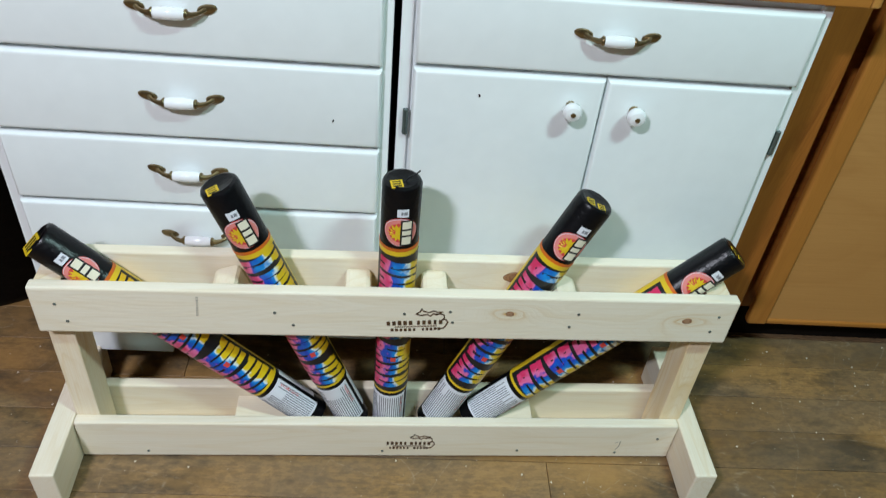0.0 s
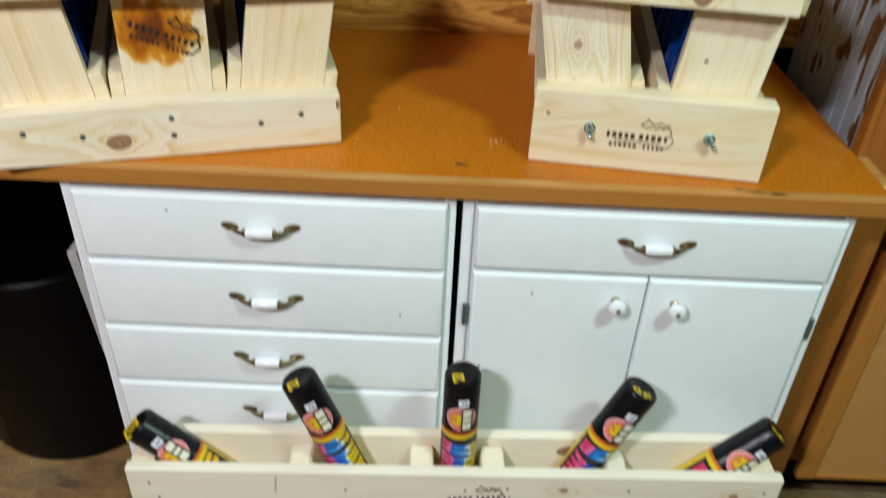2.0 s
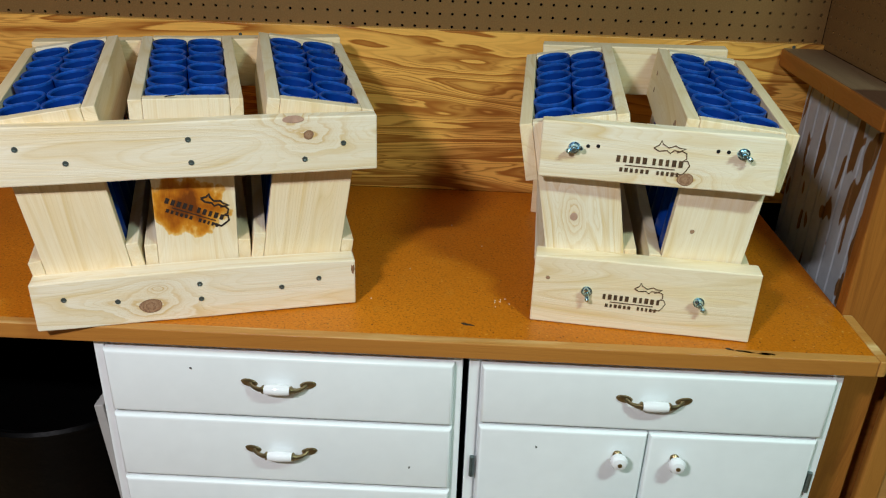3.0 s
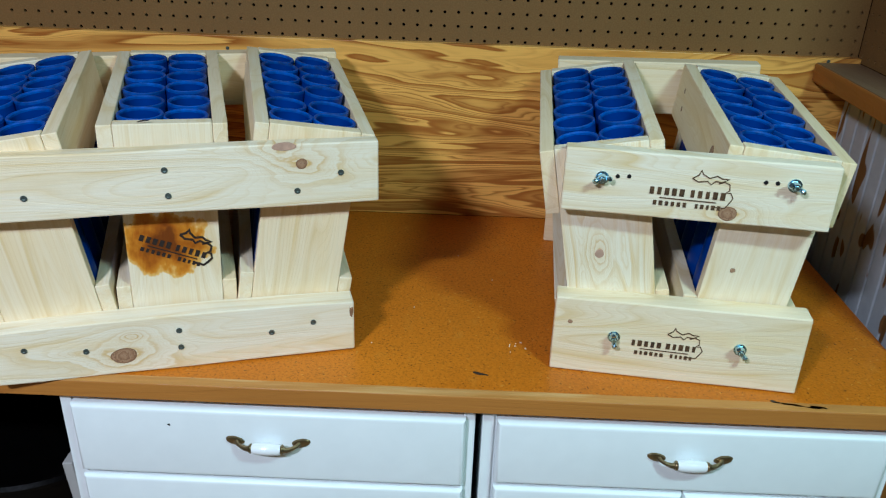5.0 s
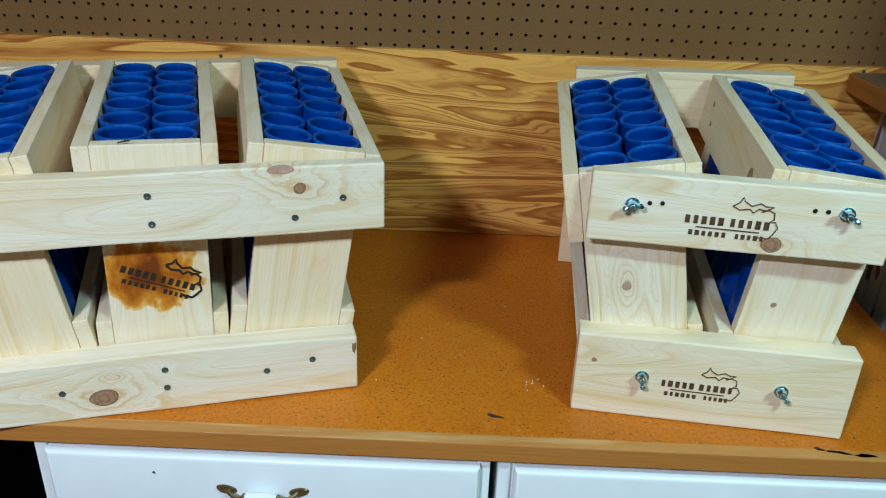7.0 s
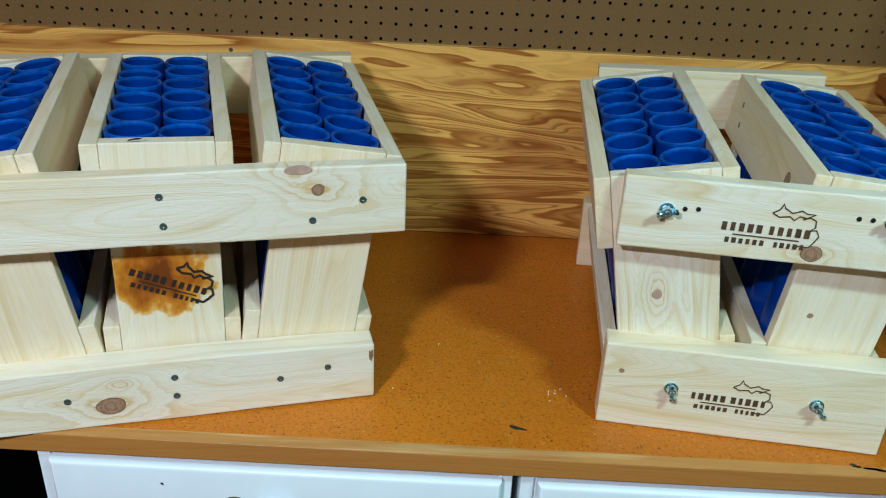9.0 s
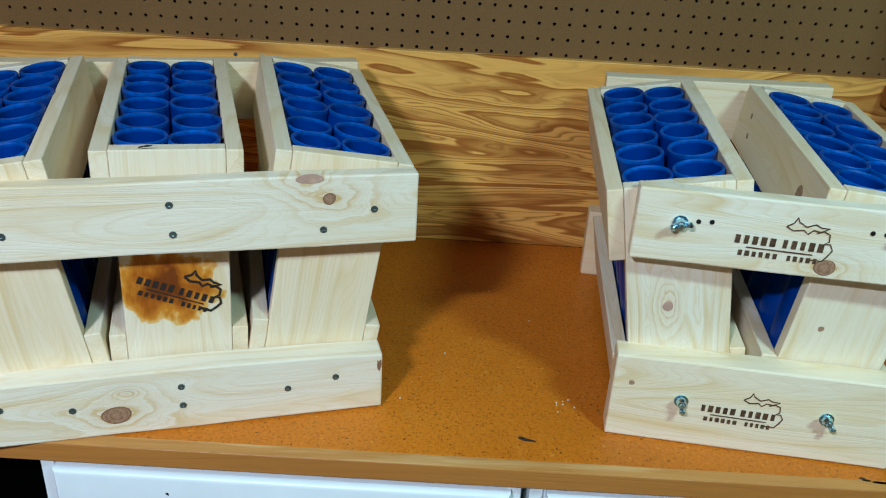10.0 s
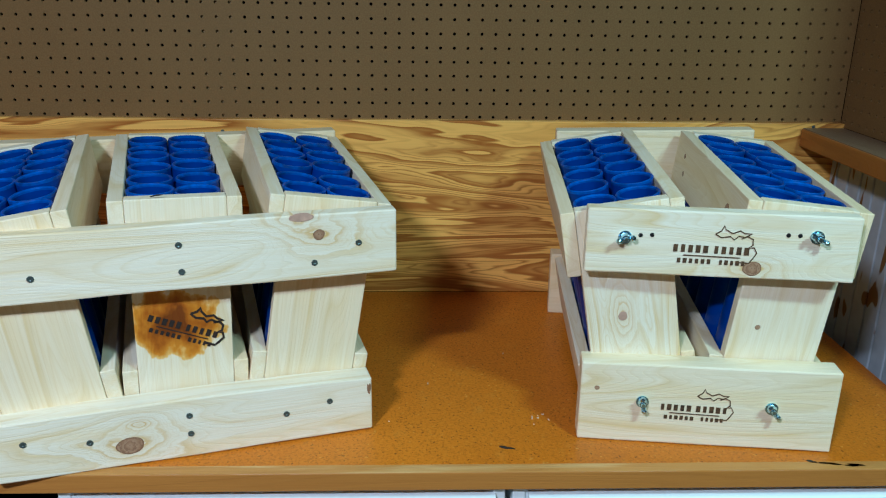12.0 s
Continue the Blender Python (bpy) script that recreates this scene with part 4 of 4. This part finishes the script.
knot(low, 0.705, 0.372, 0.080, 0.015, 0.010, 14)
part("pencil_mark", strokes([[(0, 0.020), (0.010, 0.024), (0.008, 0.008), (0.004, 0.0)]], 0.0014, 0.0004), M_STAMP, low, "faint pencil scribble", pose(0.925, 0.003, 0.028))
brand(low, 0.555, 0.357, 0, 0.085, -4, 1.5)
brand(low, 0.562, 0.052, 0.003, 0.078, 0, 1.4)
part("ink_stamp", bars([(-0.0016, 0.0016, -0.018 + 0.005 * i, -0.0155 + 0.005 * i) for i in range(8)], 0.0005), M_STAMP, low, "faint grey number stamp", pose(0.232, 0, 0.372, 0, 5, 0))


def wrap(rects, r, dr, seg=0.08):
    """Patches (a0, a1, z0, z1) laid round a tube; angles in radians from the front, to the right."""
    bm = bmesh.new()
    for a0, a1, z0, z1 in rects:
        n = max(1, int(abs(a1 - a0) / seg))
        rows = []
        for i in range(n + 1):
            a = a0 + (a1 - a0) * i / n
            x, y = math.sin(a), -math.cos(a)
            rows.append([bm.verts.new((k * x, k * y, z)) for k, z in ((r, z0), (r + dr, z0), (r + dr, z1), (r, z1))])
        for p, q in zip(rows, rows[1:]):
            for k in range(3):
                bm.faces.new((p[k], q[k], q[k + 1], p[k + 1]))
        bm.faces.new(rows[0])
        bm.faces.new(rows[-1][::-1])
    return bm


def slanted(cells, r, dr):
    """Chunky stroke shapes, each a list of four (angle, z) corners, laid round a tube."""
    bm = bmesh.new()
    for quad in cells:
        n = 1 if abs(quad[1][0] - quad[0][0]) < 0.2 else 24
        top_, bot_ = [], []
        for i in range(n + 1):
            k = i / n
            for store, (p, q) in ((top_, (quad[3], quad[2])), (bot_, (quad[0], quad[1]))):
                a, z = p[0] + (q[0] - p[0]) * k, p[1] + (q[1] - p[1]) * k
                store.append(bm.verts.new(((r + dr) * math.sin(a), -(r + dr) * math.cos(a), z)))
        for i in range(n):
            bm.faces.new((bot_[i], bot_[i + 1], top_[i + 1], top_[i]))
    return bm


def word(text, size, r, angle, z_top):
    """Flat letters bent round a tube; they read downwards from z_top."""
    data = bpy.data.curves.new("word", "FONT")
    data.body, data.size, data.resolution_u = text, size, 2
    ob = bpy.data.objects.new("word", data)
    bm = bmesh.new()
    bm.from_mesh(ob.to_mesh())
    ob.to_mesh_clear()
    bpy.data.objects.remove(ob)
    for v in bm.verts:
        a = angle + v.co.y / r
        v.co = (r * math.sin(a), -r * math.cos(a), z_top - v.co.x)
    return bm


def firework(u, z, tilt, length, spin, seed):
    """A wrapped tube that leans by tilt degrees to the right, its upper end at u, z."""
    R = 0.0280
    rnd = random.Random(seed)
    m = MF @ pose(u, 0.0512, z, 0, tilt, 0) @ pose(0, 0, -length, 0, 0, spin)
    f = empty("firework_tube", m, "black firework tube with bright yellow, blue and pink wrapper", "firework tube", "firework tubes")
    L = length
    part("tube", lathe([(0, 0), (R, 0), (R, L - 0.006), (R - 0.002, L - 0.002), (R - 0.006, L), (0.010, L - 0.002), (0, L - 0.004)], 40), M_BLACK, f, "", None, True)
    lo, hi = 0.118, L - 0.108
    wrapper = part("wrapper", lathe([(R + 0.0002, lo), (R + 0.0006, lo), (R + 0.0006, hi), (R + 0.0002, hi)], 40, True), M_YELLOW, f, "bright yellow printed wrapper", None, True)
    part("wrapper_edge", lathe([(R + 0.0001, hi - 0.0005), (R + 0.0009, hi - 0.0005), (R + 0.0009, hi + 0.0045), (R + 0.0001, hi + 0.0045)], 40, True), M_ORANGE, wrapper, "glowing orange printed edge", None, True)
    part("lettering_ground", wrap([(-1.47, 1.47, lo + 0.005, hi - 0.009)], R + 0.0006, 0.0003), M_INK, wrapper, "black ground of the lettering", None, True)
    z0, n = lo + 0.012, 10
    step = (hi - 0.012 - z0) / n
    cells = []
    for i in range(n):
        a0, a1 = -1.16 + rnd.uniform(-0.08, 0.08), 1.16 + rnd.uniform(-0.06, 0.06)
        b = z0 + i * step
        lean = step * rnd.choice((-0.42, -0.25, 0.2, 0.4))
        w = step * rnd.uniform(0.30, 0.36)
        cells.append([(a0, b + 0.06 * step), (a1, b + 0.06 * step + lean), (a1, b + 0.06 * step + w + lean), (a0, b + 0.06 * step + w)])
        cells.append([(a0, b + 0.54 * step), (a1, b + 0.54 * step + lean), (a1, b + 0.54 * step + w + lean), (a0, b + 0.54 * step + w)])
        for c in rnd.sample((-1.0, -0.55, -0.1, 0.3, 0.7, 1.0), 3):
            cells.append([(c - 0.19, b + 0.3 * step), (c + 0.19, b + 0.3 * step), (c + 0.19, b + 0.6 * step), (c - 0.19, b + 0.6 * step)])
    part("lettering", slanted(cells, R + 0.0009, 0.0005), M_LETTER, wrapper, "pink, blue and yellow lettering shapes", None, True)
    for i in (2, 5, 7):
        zz = z0 + (i + 0.5) * step
        part("red_accent", wrap([(-0.14, 0.14, zz - 0.0045, zz + 0.0045)], R + 0.0014, 0.0004, 0.1), M_RED, wrapper, "", None, True)
    lower = part("lower_label", wrap([(-1.5, 0.95, 0.02, lo - 0.008), (1.25, 2.1, 0.03, lo - 0.008)], R, 0.0006), M_PAPER, f, "white paper label with small print", None, True)
    lines = [(-1.35 + 0.13 * i, -1.35 + 0.13 * i + 0.055, 0.024, lo - 0.014 - rnd.choice((0, 0, 0.02))) for i in range(17)]
    part("small_print", wrap(lines, R + 0.0006, 0.0003, 0.5), M_GREYINK, lower, "rows of small grey print", None, True)
    part("warning_word", word("WARNING", 0.0085, R + 0.0009, 0.58, lo - 0.016), M_RED, lower, "red printed heading")
    # round badge
    zc = L - 0.073

    def disc(rad, dr, a_mid=0.0):
        bm = bmesh.new()
        c = bm.verts.new(((R + dr) * math.sin(a_mid), -(R + dr) * math.cos(a_mid), zc))
        ring = []
        for i in range(36):
            t = 2 * math.pi * i / 36
            a = a_mid + rad * math.cos(t) / R
            ring.append(bm.verts.new(((R + dr) * math.sin(a), -(R + dr) * math.cos(a), zc + rad * math.sin(t))))
        mid = []
        for i in range(36):
            t = 2 * math.pi * i / 36
            a = a_mid + 0.5 * rad * math.cos(t) / R
            mid.append(bm.verts.new(((R + dr) * math.sin(a), -(R + dr) * math.cos(a), zc + 0.5 * rad * math.sin(t))))
        for i in range(36):
            j = (i + 1) % 36
            bm.faces.new((ring[i], ring[j], mid[j], mid[i]))
            bm.faces.new((mid[i], mid[j], c))
        return bm

    badge = part("badge", disc(0.0250, 0.0004), M_RED, f, "round pink and red badge", None, True)
    part("badge_ring", disc(0.0241, 0.0007), M_PAPER, badge, "", None, True)
    part("badge_field", disc(0.0232, 0.0010), M_PINKRED, badge, "", None, True)
    part("badge_core", disc(0.0168, 0.0013), M_RED, badge, "", None, True)
    burst = bmesh.new()
    hub = burst.verts.new((-(R + 0.0017) * math.sin(0.12), -(R + 0.0017) * math.cos(0.12), zc))
    tips = []
    for i in range(28):
        t, rad = 2 * math.pi * i / 28, (0.0160, 0.0098)[i % 2]
        a = -0.12 + rad * math.cos(t) / R
        tips.append(burst.verts.new(((R + 0.0017) * math.sin(a), -(R + 0.0017) * math.cos(a), zc + rad * math.sin(t))))
    for i in range(28):
        burst.faces.new((tips[i], tips[(i + 1) % 28], hub))
    part("badge_burst", burst, M_YELLOW, badge, "spiky yellow burst on the badge")
    part("badge_band", wrap([(-0.02, 0.58, zc - 0.0225, zc + 0.0225)], R + 0.0018, 0.0003, 0.1), M_INK, badge, "", None, True)
    for z0, z1 in ((0.0075, 0.0200), (-0.0035, 0.0040), (-0.0200, -0.0070)):
        part("badge_bar", wrap([(0.06, 0.50, zc + z0, zc + z1)], R + 0.0021, 0.0003, 0.1), M_BURST, badge, "", None, True)
    price = part("price_label", wrap([(-0.22, 0.36, L - 0.046, L - 0.033)], R, 0.0006, 0.1), M_PAPER, f, "small white price label", None, True)
    part("price_bars", wrap([(-0.02, 0.08, L - 0.042, L - 0.037), (0.12, 0.28, L - 0.042, L - 0.037)], R + 0.0006, 0.0003, 0.1), M_GREYINK, price, "", None, True)
    big = seed == 1
    spots = ((-0.010, -0.006),) if big else ((-0.008, -0.0135),) if seed < 4 else ((-0.010, -0.010), (0.007, -0.014))
    for sx, sy in spots:
        w, d = (0.030, 0.036) if big else (0.017, 0.016) if seed < 4 else (0.012, 0.012)
        sticker = part("end_sticker", box(w, d, 0.0008), M_YELLOW, f, "yellow sticker on the tube end", pose(sx, sy, L - 0.0002, 6, 0, 10))
        for k in (-1, 0, 1):
            part("sticker_bar", box(w * 0.7, d * 0.12, 0.0004), M_INK, sticker, "", pose(0, k * d * 0.27, 0.0006))
    if spin == 0.5:
        part("fuse", pipe([(0.004, -0.004, L - 0.003), (0.008, -0.003, L + 0.004), (0.018, 0.002, L + 0.006), (0.024, 0.004, L + 0.011)], [0.0012] * 4, 6), M_INK, f, "thin black fuse", None, True)
    return f


firework(0.012, 0.452, -44.4, 0.540, 24, 1)
firework(0.271, 0.556, -20.5, 0.532, 12, 2)
firework(0.520, 0.575, 0.0, 0.538, 0.5, 3)
firework(0.796, 0.549, 22.0, 0.532, -8, 4)
firework(1.030, 0.462, 42.6, 0.540, -10, 5)

# ---- floor ----
random.seed(21)
floor = structure("floor", span(-2.6, 2.6, -2.6, 1.7, -0.06, -0.012), M_DARK, "worn dark brown wooden floorboards with pale specks", "floor")
rows, width = 50, 0.0845
kinds = {}
for r in range(rows):
    x = -2.6
    while x < 2.59:
        n = random.choice((0.6, 1.0, 1.6, 2.1, 2.7)) if x < -2.5 else random.choice((1.6, 2.1, 2.7))
        if r == 39:
            n = 2.88
        n = round(min(n, 2.6 - x), 3)
        if n not in kinds:
            kinds[n] = mesh_of("plank", box(n - 0.0010, width - 0.0012, 0.012, 0.0007, 1), M_FLOOR)
        o = new("plank", kinds[n])
        o.parent = floor
        o.matrix_basis = pose(x + n / 2, -2.531 + (r + 0.5) * width, -0.006 + random.uniform(-0.0006, 0.0))
        x += n
bm = bmesh.new()
for k in range(800):
    x, y = random.uniform(-1.2, 1.3), random.uniform(0.35, 1.2)
    s = random.choice((0.0008, 0.001, 0.0012, 0.0012, 0.0014, 0.002, 0.003))
    a = random.uniform(0, 3.14)
    vs = [bm.verts.new((x + s * p * math.cos(a + q), y + s * p * math.sin(a + q), 0.0003 + 0.4 * s * h)) for p, q, h in ((1, 0, 0), (0.8, 2.0, 0), (1, 4.1, 0), (0.1, 0, 1))]
    for i, j, k2 in ((0, 1, 3), (1, 2, 3), (2, 0, 3), (0, 2, 1)):
        bm.faces.new((vs[i], vs[j], vs[k2]))
tagged(part("sawdust_specks", bm, M_DUST), "pale sawdust specks scattered on the floorboards", "sawdust", "", "stuff")
